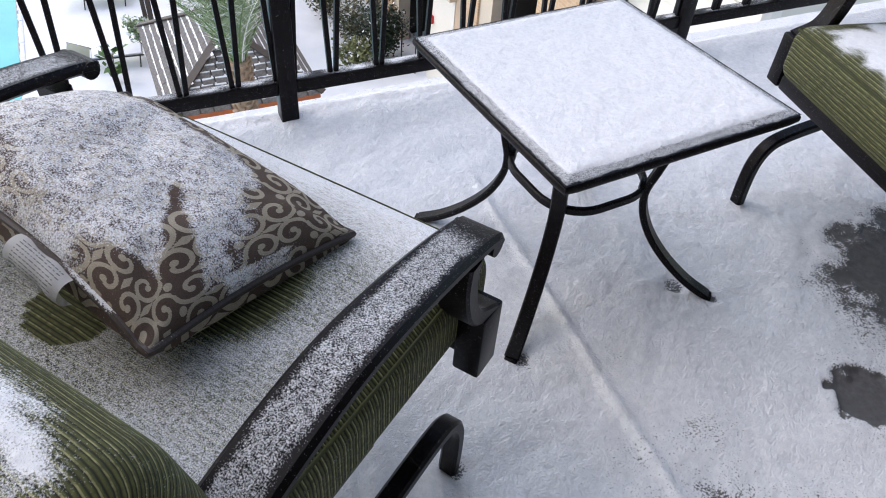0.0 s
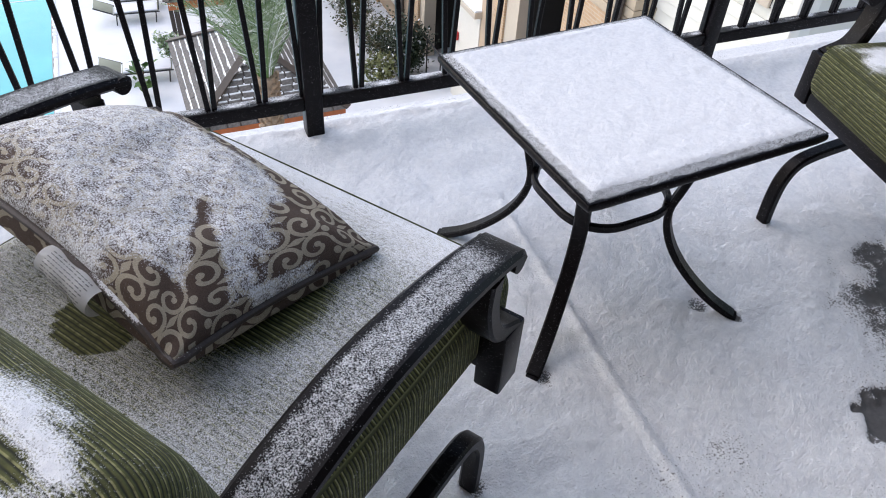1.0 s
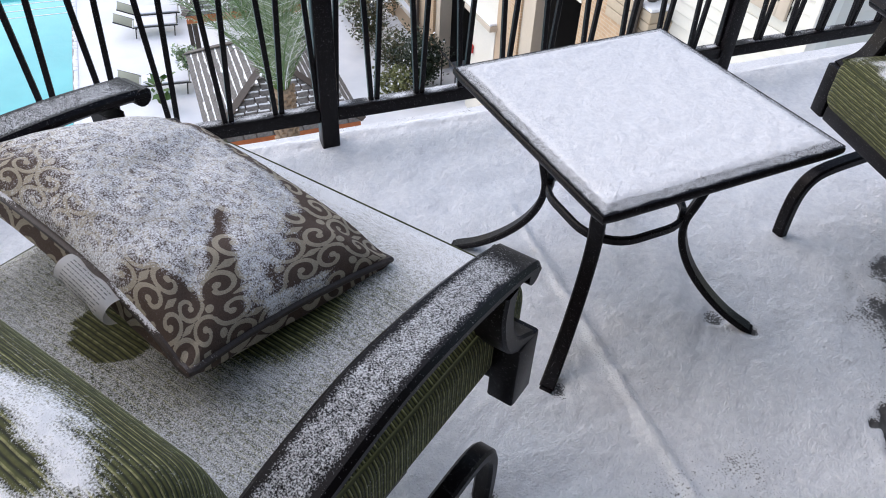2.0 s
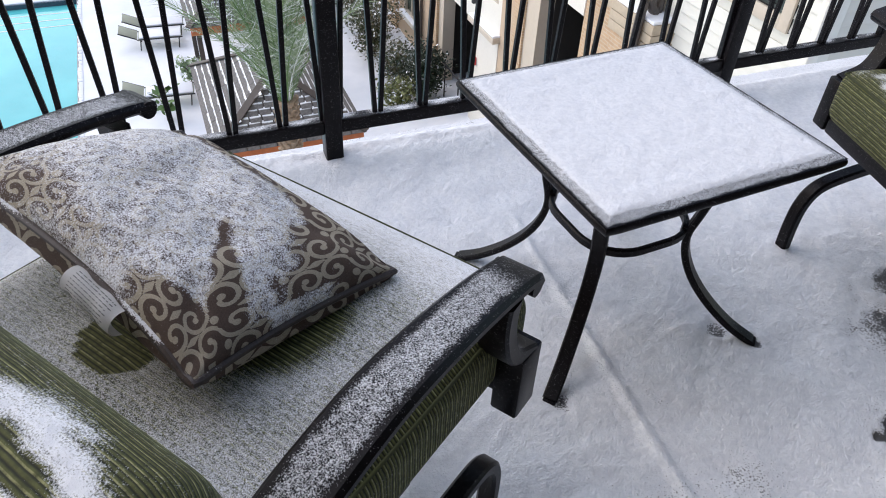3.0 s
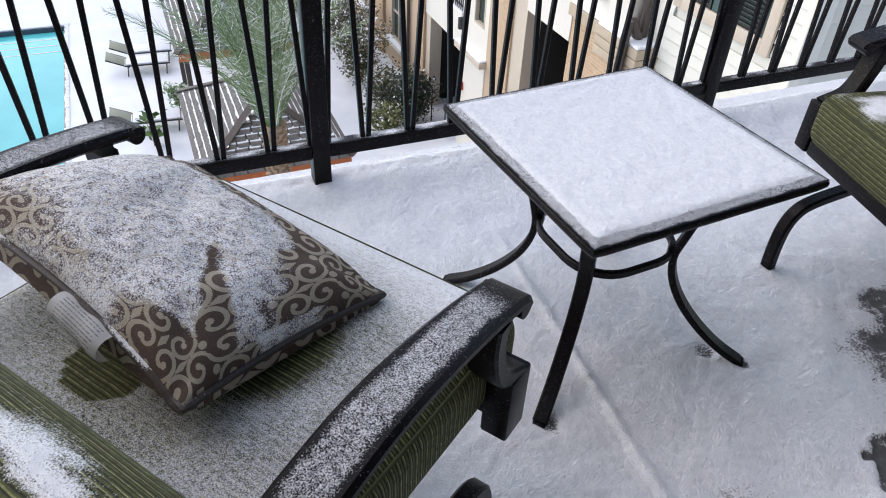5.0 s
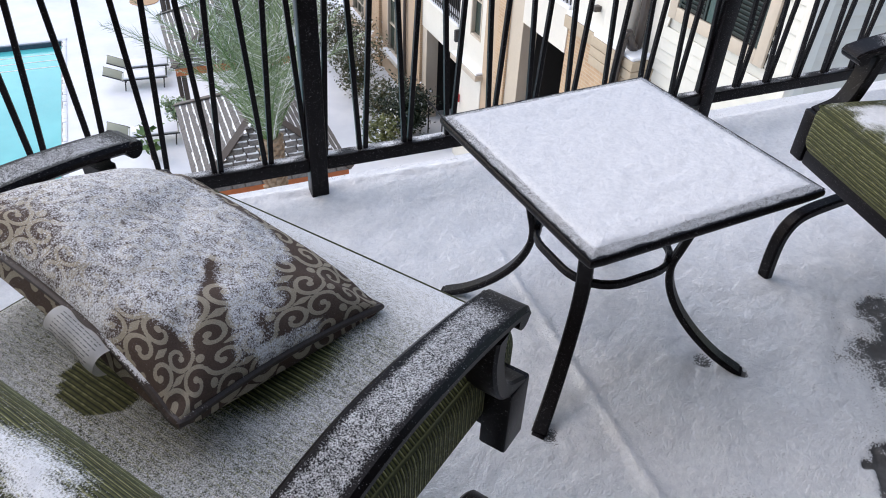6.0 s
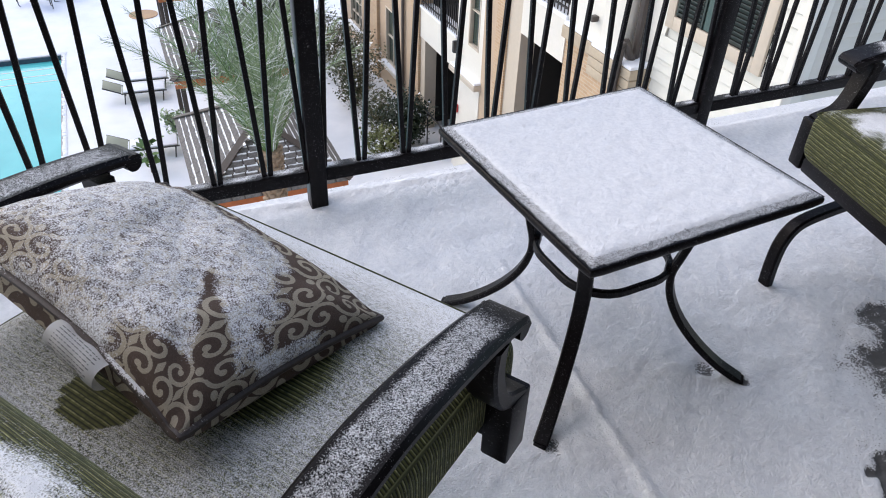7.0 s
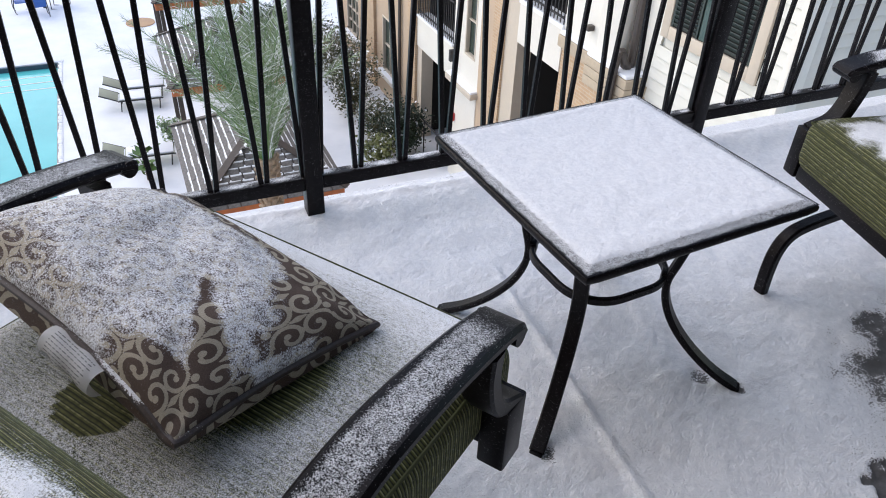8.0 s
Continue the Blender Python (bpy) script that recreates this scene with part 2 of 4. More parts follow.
# ---- balcony ----
FRONT = 0.09      # outer edge of the slab
BACK = -2.75      # house wall behind the camera
LEFT, RIGHT = -2.6, 4.2
GROUND = -9.0

setting("floor", boxed(LEFT, RIGHT, BACK, FRONT, -0.28, -0.004, 0.006), M_SLAB, "grey concrete balcony slab under the snow", "floor")


def bare(x, y):
    """How far the snow is worn away: dark grey concrete shows. Spots at the feet imitate shadow."""
    p = (x, y, 0)
    w = 0.035 * lumps(p, 14) + 0.02 * lumps(p, 40, 3)
    a = 1 - smoothstep(0.055, 0.085, math.hypot((x - 0.84), (y + 1.40)) + w * 0.6 + 0.022 * lumps(p, 34, 2))
    e = math.hypot((x - 1.33) / 1.25, (y + 1.15) / 0.9)
    b = 1 - smoothstep(0.07, 0.30, e + w * 1.9 + 0.03 * lumps(p, 70, 5))
    c = 0.0
    # dark spots at the feet paint their shadows; the last lies beside a leg
    for fx, fy, r in ((0.213, -1.052, 0.010), (0.715, -1.045, 0.008), (-0.028, -1.228, 0.010), (0.655, -0.985, 0.010)):
        c = max(c, 0.50 * (1 - smoothstep(r, r + 0.025, math.hypot(x - fx, y - fy) + w * 0.5)))
    s = 0.40 * (1 - smoothstep(0.0, 0.05, abs(x - 0.40 + 0.01 * lumps(p, 6)))) * smoothstep(-0.95, -1.15, y) * max(0, lumps(p, 9, 8)) * 1.6
    return max(a, b, c, s)


def snow_height(x, y):
    p = (x, y, 0)
    h = 0.014 + 0.006 * lumps(p, 3.1) + 0.0055 * lumps(p, 11, 2) + 0.0020 * lumps(p, 38, 4) + 0.0008 * lumps(p, 90, 7)
    h += 0.008 * math.exp(-((x - 0.375 - 0.06 * (y + 0.6) - 0.006 * lumps(p, 3, 9)) / 0.012) ** 2) * smoothstep(-0.35, -0.6, y)
    h -= 0.0015 * math.exp(-((x - 0.400 - 0.06 * (y + 0.6)) / 0.020) ** 2) * smoothstep(-0.35, -0.6, y)
    lip = 0.046 + 0.004 * lumps((x, 0, 0), 9) - 0.03 * smoothstep(0.2, 1.6, x)
    h *= 1 - 0.75 * smoothstep(lip - 0.012, lip + 0.004, y)
    h += 0.004 * math.exp(-((y - lip + 0.02) / 0.02) ** 2)
    return max(0.0012, h * (1 - bare(x, y)))


def snow_sheet():
    xs = [LEFT + 0.01 + (-1.5 - LEFT - 0.01) * i / 24 for i in range(24)] + [-1.5 + 3.6 * i / 560 for i in range(560)] + [2.1 + (RIGHT - 0.01 - 2.1) * i / 50 for i in range(51)]
    ys = [BACK + 0.01 + (-1.9 - BACK - 0.01) * j / 20 for j in range(20)] + [-1.9 + (FRONT - 0.008 + 1.9) * j / 310 for j in range(311)]
    nx, ny = len(xs) - 1, len(ys) - 1
    verts = [(x, y, snow_height(x, y) - 0.004) for y in ys for x in xs]
    faces = [(j * (nx + 1) + i, j * (nx + 1) + i + 1, (j + 1) * (nx + 1) + i + 1, (j + 1) * (nx + 1) + i) for j in range(ny) for i in range(nx)]
    me = bpy.data.meshes.new("snow")
    me.from_pydata(verts, [], faces)
    me.shade_smooth()

    def cover(p, n):
        lip = 0.046 + 0.004 * lumps((p.x, 0, 0), 9) - 0.03 * smoothstep(0.2, 1.6, p.x)
        edge = smoothstep(lip, lip + 0.02, p.y)
        thin = 0.62 * smoothstep(-0.7, -1.4, p.y) * (0.70 + 0.8 * lumps(p, 2.3, 6) + 0.5 * lumps(p, 9, 2)) * smoothstep(-0.1, 0.5, p.x)
        return 1.15 - 1.4 * bare(p.x, p.y) - 0.36 * edge * (0.8 + 0.8 * lumps(p, 12, 5)) - max(0, thin)
    attribute(me, "snow", cover)
    return me


tagged(part("snow_cover", snow_sheet(), M_FLOOR, None), "thin trodden white snow lying on the balcony floor", "snow", "", "structure")
# unseen wall, dark so that little light bounces and the metal reflects black
setting("wall_house", boxed(LEFT - 0.2, RIGHT + 0.2, BACK - 0.25, BACK, -0.28, 3.2), M_HOUSE, "unseen plain house wall behind the balcony, kept dark to limit bounce light", "wall")
# added overhang out of view, its depth set to darken the near floor
setting("ceiling", boxed(LEFT - 0.2, RIGHT + 0.2, BACK, -1.1, 2.75, 3.0), M_OVERHANG, "added unseen overhang that shades the near floor and seat", "ceiling")

# ---- railing ----
POST_STEP = 1.40
BAY = POST_STEP / 10
RAIL_Z0, RAIL_Z1, TOP_Z = 0.092, 0.132, 1.05


def railing():
    r = thing("railing", "black metal balcony railing with paired leaning balusters", "railing", "", "structure")
    k0, k1 = -2, 3

    def dust(me, amount):
        return attribute(me, "snow", lambda p, n: amount * smoothstep(0.7, 0.95, n.z) * (0.55 + 0.5 * lumps(p, 25)))
    post = finish(box(bmesh.new(), -0.026, 0.026, -0.026, 0.026, 0.0, TOP_Z, 0.004))
    foot = finish(box(bmesh.new(), -0.032, 0.032, -0.032, 0.032, 0.0, 0.006, 0.002))
    for k in range(k0, k1 + 1):
        p = part("post", post, M_METAL, r, "", pose(k * POST_STEP, 0, 0))
        part("foot_plate", foot, M_METAL, p)
    for k in range(k0, k1):
        a, b = k * POST_STEP + 0.026, (k + 1) * POST_STEP - 0.026
        bm = bmesh.new()
        box(bm, a, b, -0.02, 0.02, RAIL_Z0, RAIL_Z1, 0.003)
        rail = part("bottom_rail", bm, M_METAL, r)
        n = 220
        verts = [(a + (b - a) * i / n, y, RAIL_Z1 + 0.0012 + 0.0012 * lumps((a + (b - a) * i / n, y, 0), 60)) for y in (-0.0165, 0.0, 0.0165) for i in range(n + 1)]
        me = bpy.data.meshes.new("rail_snow")
        me.from_pydata(verts, [], [(j * (n + 1) + i, j * (n + 1) + i + 1, (j + 1) * (n + 1) + i + 1, (j + 1) * (n + 1) + i) for j in (0, 1) for i in range(n)])
        me.shade_smooth()
        attribute(me, "snow", lambda p, nn: 0.42 + 0.75 * lumps((p.x, p.y * 3, 0), 16) - 0.16 * smoothstep(0.2, 1.4, p.x) + (0.12 if p.y > -0.01 else -0.3))
        part("rail_snow", me, M_METAL, rail, "thin dusting of snow")
    bm = boxed(k0 * POST_STEP, k1 * POST_STEP, -0.028, 0.028, TOP_Z, TOP_Z + 0.035, 0.006)
    part("top_rail", bm, M_METAL, r)
    rise = TOP_Z - RAIL_Z1
    bars = {}
    for s in (-1, 1):
        bars[s] = finish(sweep(bmesh.new(), [Vector((s * 0.0085, 0, RAIL_Z1 - 0.002)), Vector((s * (0.0085 + 0.050 * rise), 0, TOP_Z + 0.002))], 0.014, 0.014, (1, 0, 0), 0.0015))
    for k in range(k0, k1):
        for j in range(0, 11):
            x = k * POST_STEP + j * BAY
            for s in (-1, 1):
                if (j == 0 and s < 0) or (j == 10 and s > 0):
                    continue
                off = 0.018 if j == 0 else (-0.018 if j == 10 else 0.0)
                part("baluster", bars[s], M_METAL, r, "", pose(x + off, 0, 0))
    return r


railing()

# ---- side table ----


def side_table():
    t = thing("side_table", "square black metal side table under a layer of snow", "table", m=pose(0.4515, -0.7895, 0, 0, 0, 4.3))
    A, Z = 0.278, 0.500
    bm = rounded_block(A, A, Z - 0.024, Z - 0.002, 0.0105, 0, 0.03)
    part("rim", bm, M_METAL, t)
    # snow: a flat layer, thinner and grainy over the rounded rim
    n = 110
    verts, faces = [], []
    for j in range(n + 1):
        for i in range(n + 1):
            x, y = (2 * i / n - 1), (2 * j / n - 1)
            x, y = [math.copysign(1 - (1 - abs(c)) ** 1.5, c) * (A - 0.004) for c in (x, y)]
            e = A - max(abs(x), abs(y))
            p = (x, y, 0)
            z = Z - 0.0035 + 0.008 * smoothstep(0.004, 0.040, e) + 0.0018 * lumps(p, 30) * smoothstep(0.01, 0.04, e) + 0.0012 * lumps(p, 90, 2) * smoothstep(0.0, 0.02, e)
            verts.append((x, y, z))
    for j in range(n):
        for i in range(n):
            a = j * (n + 1) + i
            faces.append((a, a + 1, a + n + 2, a + n + 1))
    me = bpy.data.meshes.new("snow_layer")
    me.from_pydata(verts, [], faces)
    me.shade_smooth()
    attribute(me, "snow", lambda p, nn: -0.05 + 0.64 * smoothstep(0.002, 0.012, A - max(abs(p.x), abs(p.y)) + 0.003 * lumps(p, 26)) + 0.80 * smoothstep(0.022, 0.034, A - max(abs(p.x), abs(p.y)) + 0.002 * lumps(p, 30)))
    part("snow_layer", me, M_METAL, t, "white snow layer thinning to grains at the rim")
    for sx in (-1, 1):
        for sy in (-1, 1):
            cx, cy = sx * (A - 0.035), sy * (A - 0.035)
            part("rim_stud", rod(bmesh.new(), [Vector((cx, cy, Z - 0.036)), Vector((cx, cy, Z - 0.020))], 0.008, 10), M_METAL, t)
    # legs: down from the corners, bowing in, then sweeping out to the floor
    B = 0.258
    for sx in (-1, 1):
        for sy in (-1, 1):
            bent = {(-1, -1): -5.6, (-1, 1): -0.8, (1, -1): -3.2, (1, 1): -2.0}[(sx, sy)]
            d = Matrix.Rotation(radians(bent), 3, "Z") @ (Vector((sx, sy, 0)) / math.sqrt(2))
            prof = [(0.215, Z - 0.022), (0.192, 0.41), (0.167, 0.31), (0.155, 0.255), (0.163, 0.20), (0.192, 0.142), (0.240, 0.086), (0.300, 0.038), (0.358, 0.008)]
            line = smooth_line([d * r + Vector((0, 0, z)) for r, z in prof], 26)
            leg = part("leg", sweep(bmesh.new(), line, 0.032, 0.016, d.cross(Vector((0, 0, 1))), 0.003), M_METAL, t)
            e = d * 0.355
            part("foot_cap", box(bmesh.new(), -0.014, 0.014, -0.014, 0.014, 0.0, 0.012, 0.003, Matrix.Translation(e) @ Matrix.Rotation(math.atan2(d.y, d.x), 4, "Z")), M_METAL, leg)
            # joint block where the ring bar meets the leg
            part("joint", box(bmesh.new(), -0.012, 0.012, -0.016, 0.016, 0.245, 0.278, 0.004, Matrix.Translation(d * 0.150) @ Matrix.Rotation(math.atan2(sy, sx), 4, "Z")), M_METAL, leg)
    ring = []
    c, rr = 0.132, 0.095
    for q in range(4):
        a0 = math.pi / 4 + q * math.pi / 2
        for k in range(9):
            a = a0 - math.pi / 4 + k * math.pi / 16
            ring.append(Vector((math.copysign(c - rr, math.cos(a0)) + rr * math.cos(a), math.copysign(c - rr, math.sin(a0)) + rr * math.sin(a), 0.262)))
    part("ring_bar", sweep(bmesh.new(), ring, 0.020, 0.012, (0, 0, 1), 0.003, True), M_METAL, t)
    return t


side_table()

# ---- chairs ----


def rib_of(hy, z1):
    return lambda p, n: p.y + smoothstep(hy - 0.07, hy - 0.005, p.y) * (z1 - p.z) - smoothstep(hy - 0.07, hy - 0.005, -p.y) * (z1 - p.z)


SEAT_Y = -0.232


def lounge_chair(m, label, seat_snow, back_snow, arm_snow, base_turn=0.0, seat_shift=0.0, left_arm=0.0):
    """Faces +y; the origin is on the floor between the fronts of the arms."""
    ch = thing("lounge_chair", label, "chair", "balcony lounge chairs", m=m)
    ARM = 0.606
    swivel = Matrix.Translation((0, -0.25, 0)) @ Matrix.Rotation(radians(base_turn), 4, "Z") @ Matrix.Translation((0, 0.25, 0))
    for s in (-1, 1):
        x = s * 0.3385 + (1.7 * left_arm if s < 0 else 0.0)
        dy = left_arm if s < 0 else 0.0
        arch = ((0.024, -0.012), (0.014, -0.003), (-0.025, 0.009), (-0.085, 0.022), (-0.170, 0.034), (-0.270, 0.038), (-0.370, 0.022), (-0.450, -0.002), (-0.560, -0.038), (-0.660, -0.072))
        line = smooth_line([(x, y + dy, ARM - 0.010 + z * (1 + 18 * dy) - 0.5 * dy) for y, z in arch], 64)
        wide = [0.068 + 0.006 * smoothstep(8, 50, k) for k in range(65)]
        bm = sweep(bmesh.new(), line, 0.070, 0.020, (1, 0, 0), 0.006, widths=wide)
        rod(bm, [Vector((x - 0.033, 0.011 + dy, ARM - 0.020 - 0.7 * dy)), Vector((x + 0.033, 0.011 + dy, ARM - 0.020 - 0.7 * dy))], 0.015, 14)
        bmesh.ops.subdivide_edges(bm, edges=[e for e in bm.edges if abs(e.verts[0].co.x - e.verts[1].co.x) > 0.03], cuts=12)
        me = finish(bm)
        attribute(me, "snow", lambda p, n: arm_snow(p) * smoothstep(0.6, 0.9, n.z) * smoothstep(0.030, 0.018, abs(p.x - x) + 0.004 * lumps(p, 30)))
        part("armrest", me, M_METAL, ch)
        # front upright: an S-shaped flat plate from the arm down to the seat rail
        up = smooth_line([(x, -0.040 + dy, ARM - 0.015), (x, -0.032 + dy, 0.53), (x, -0.006, 0.462), (x, 0.046, 0.430)], 16)
        bm = sweep(bmesh.new(), up, 0.055, 0.028, (1, 0, 0), 0.004, widths=[0.062 - 0.01 * math.sin(k / 16 * math.pi) for k in range(17)])
        part("arm_support", bm, M_METAL, ch)
        bm = boxed(x - (0.014 if s > 0 else 0.032), x + (0.032 if s > 0 else 0.014), 0.008, 0.066, 0.310, 0.438, 0.005)
        part("corner_plate", bm, M_METAL, ch)
        bm = boxed(x - 0.012 - s * 0.075, x + 0.012 - s * 0.075, -0.62, 0.04, 0.295, 0.345, 0.004)
        part("side_rail", bm, M_METAL, ch)
        # sprung base: up from the floor, bending back under the seat
        fx = s * 0.336
        leg = smooth_line([(fx, 0.020, 0.004), (fx, 0.024, 0.08), (fx, 0.018, 0.14), (fx, -0.008, 0.180), (fx, -0.06, 0.196), (fx, -0.18, 0.200), (fx, -0.32, 0.200), (fx, -0.46, 0.196), (fx, -0.525, 0.165), (fx, -0.545, 0.09), (fx, -0.55, 0.004)], 60)
        part("base_block", boxed(fx * 0.72 - 0.03, fx * 0.72 + 0.03, -0.42, -0.12, 0.212, 0.296, 0.006), M_METAL, ch)
        part("base_bar", sweep(bmesh.new(), leg, 0.034, 0.026, (1, 0, 0), 0.005), M_METAL, ch, "", swivel)
        bm = sweep(bmesh.new(), smooth_line([(x, -0.60, 0.30), (x, -0.64, 0.50), (x, -0.70, 0.70)], 12), 0.03, 0.025, (1, 0, 0), 0.004)
        part("back_post", bm, M_METAL, ch)
    part("front_rail", boxed(-0.317, 0.317, 0.036, 0.066, 0.312, 0.350, 0.005), M_METAL, ch)
    part("rear_rail", boxed(-0.317, 0.317, -0.63, -0.60, 0.295, 0.345, 0.005), M_METAL, ch)
    for k in range(5):
        y = -0.52 + 0.11 * k
        part("seat_strap", boxed(-0.285, 0.285, y - 0.025, y + 0.025, 0.338, 0.342), M_METAL, ch)
    part("top_rail", sweep(bmesh.new(), [Vector((-0.345, -0.70, 0.69)), Vector((0.345, -0.70, 0.69))], 0.03, 0.025, (0, 0, 1), 0.004), M_METAL, ch)
    # seat cushion
    z0, z1, hy = 0.346, 0.484, 0.310
    me = finish(rounded_block(0.328, hy, z0, z1, 0.040, 0.010), angle=180)
    attribute(me, "rib", rib_of(hy, z1))
    attribute(me, "snow", seat_snow)
    part("seat_cushion", me, M_CUSHION, ch, "", pose(0, SEAT_Y + seat_shift, 0))
    ev, ez, hx = hy - 0.040 + 0.040 * math.sin(radians(48)), z1 - 0.040 + 0.040 * math.cos(radians(48)), 0.328
    cord = [(-hx + 0.010, -hy + 0.05, ez), (-hx + 0.010, ev - 0.05, ez), (-hx + 0.035, ev - 0.012, ez), (-hx + 0.07, ev, ez), (hx - 0.07, ev, ez), (hx - 0.035, ev - 0.012, ez), (hx - 0.010, ev - 0.05, ez), (hx - 0.010, -hy + 0.05, ez)]
    part("piping", rod(bmesh.new(), smooth_line(cord, 84), 0.0030, 8), M_TIE, ch, "olive corded seam", pose(0, SEAT_Y + seat_shift, 0))
    # cloth ties at the front corners of the seat cushion
    for s in (-1, 1):
        q = SEAT_Y + seat_shift
        tie = smooth_line([(s * 0.300, q + 0.235, 0.478), (s * 0.334, q + 0.238, 0.440), (s * 0.336, q + 0.240, 0.385), (s * 0.315, q + 0.243, 0.345), (s * 0.270, q + 0.245, 0.335)], 16)
        part("tie", sweep(bmesh.new(), tie, 0.018, 0.004, (0, 1, 0), 0.001), M_TIE, ch, "olive cloth tie")
        loop = smooth_line([(s * 0.330, q + 0.24, 0.350), (s * 0.352, q + 0.25, 0.335), (s * 0.345, q + 0.262, 0.310), (s * 0.322, q + 0.25, 0.330)], 14)
        part("tie", sweep(bmesh.new(), loop, 0.012, 0.003, (0, 1, 0.2), 0.001), M_TIE, ch, "olive cloth tie")
    # back cushion, leaning
    hy, hz = 0.10, 0.15
    me = finish(rounded_block(0.360, hy, -hz, hz, 0.060, 0.012), angle=180)
    attribute(me, "rib", lambda p, n: p.z + smoothstep(hz - 0.06, hz - 0.005, p.z) * (hy - p.y))
    attribute(me, "snow", back_snow)
    part("back_cushion", me, M_CUSHION, ch, "", pose(0, -0.5355, 0.585, 12))
    return ch


PATCH = (0.062, -0.128)


def seat_left(p, n):
    """Snow lies thick at the front and back; a bare patch under and beside the pillow."""
    d = smoothstep(0.2, 0.8, n.z)
    c = 0.545 + 0.22 * smoothstep(0.12, 0.30, p.y) + 0.05 * smoothstep(-0.12, -0.25, p.y) + 0.08 * lumps(p, 8)
    q = math.hypot((p.x + 0.070) / 0.230, (p.y - 0.032) / 0.140)
    c -= 0.72 * (1 - smoothstep(0.78, 1.16, q + 0.06 * lumps(p, 12)))
    c -= 0.8 * smoothstep(0.262, 0.30, p.x)
    # sparser snow round the pillow imitates the soft shade it casts
    c -= 0.10 * (1 - smoothstep(0.9, 1.7, math.hypot((p.x + 0.02) / 0.26, (p.y - 0.0) / 0.19)))
    k = math.hypot((p.x + PATCH[0]) / 0.056, (p.y - PATCH[1]) / 0.043) + 0.22 * lumps(p, 22, 4)
    c -= 0.9 * (1 - smoothstep(0.88, 1.02, k))
    return c * d


def back_left(p, n):
    """Streaky snow on the top of the back cushion, bare along its front edge."""
    f = smoothstep(0.35, 0.75, n.z)
    a = smoothstep(0.082, 0.036, p.y + 0.018 * lumps((p.x, 0, 0), 7)) * smoothstep(0.36, 0.27, p.x + 0.04 * lumps(p, 12))
    streak = lumps((p.x * 0.35, p.y * 2.0, 0), 20, 3) + 0.8 * lumps((p.x * 0.5, p.y * 2.6, 0), 48, 6)
    return f * (0.42 * a + 1.0 * streak * (0.35 + 0.65 * a))


def arm_left(p):
    return 0.40 * smoothstep(0.0, -0.05, p.y) + 0.05 * lumps(p, 18) + 0.10


def seat_right(p, n):
    e = min(0.320 - abs(p.x), 0.310 - p.y)
    return smoothstep(0.25, 0.8, n.z) * (1.10 * smoothstep(0.015, 0.085, e + 0.05 * lumps(p, 16) + 0.02 * lumps(p, 50, 3)))


lounge_chair(pose(-0.243, -0.954, 0, 0, 0, 35 - 90), "black metal lounge chair with olive ribbed cushions, snow-dusted, holding a pillow", seat_left, back_left, arm_left, 0.0, 0.040, -0.022)
lounge_chair(pose(1.071, -1.0450, 0, 0, 0, 168.2 - 90), "black metal lounge chair with an olive ribbed cushion under patchy snow", seat_right, back_left, lambda p: 0.62 * smoothstep(-0.01, -0.07, p.y + 0.03 * lumps(p, 20)) + 0.05, 17, 0.010)


# ---- scatter pillow ----


def scroll_pattern(x, y):
    """A repeating figure of paired spiral hooks, 0 to 1; x and y in metres on the cloth."""
    T = 0.122
    best = 9.0
    gx, gy = x / T, y / T
    row = math.floor(gy)
    fx, fy = (gx + 0.5 * (row % 2)) % 1.0, gy - row
    for cx, cy, hand, flip in ((0.27, 0.30, 1, 0), (0.73, 0.30, -1, 0), (0.27, 0.74, 1, 1), (0.73, 0.74, -1, 1)):
        for ox in (-1, 0, 1):
            dx, dy = (fx - cx - ox) * hand, fy - cy
            if flip:
                dy = -dy
            r, a = math.hypot(dx, dy), math.atan2(dy, dx)
            for turn in (0, 1):
                th = a + 2 * math.pi * turn + math.pi
                if 0.45 * math.pi < th < 2.55 * math.pi:
                    best = min(best, abs(r - (0.020 + 0.0335 * th)) / 0.036)
            best = min(best, math.hypot(dx + 0.045, dy + 0.03) / 0.055)
    for cx in (0.0, 0.5, 1.0):
        best = min(best, (abs(fx - cx) + 0.35 * abs(fy - 0.52)) / 0.060)
        best = min(best, math.hypot(fx - cx, (fy - 0.02)) / 0.075, math.hypot(fx - cx, fy - 1.02) / 0.075)
    return 1 - smoothstep(0.7, 1.3, best)


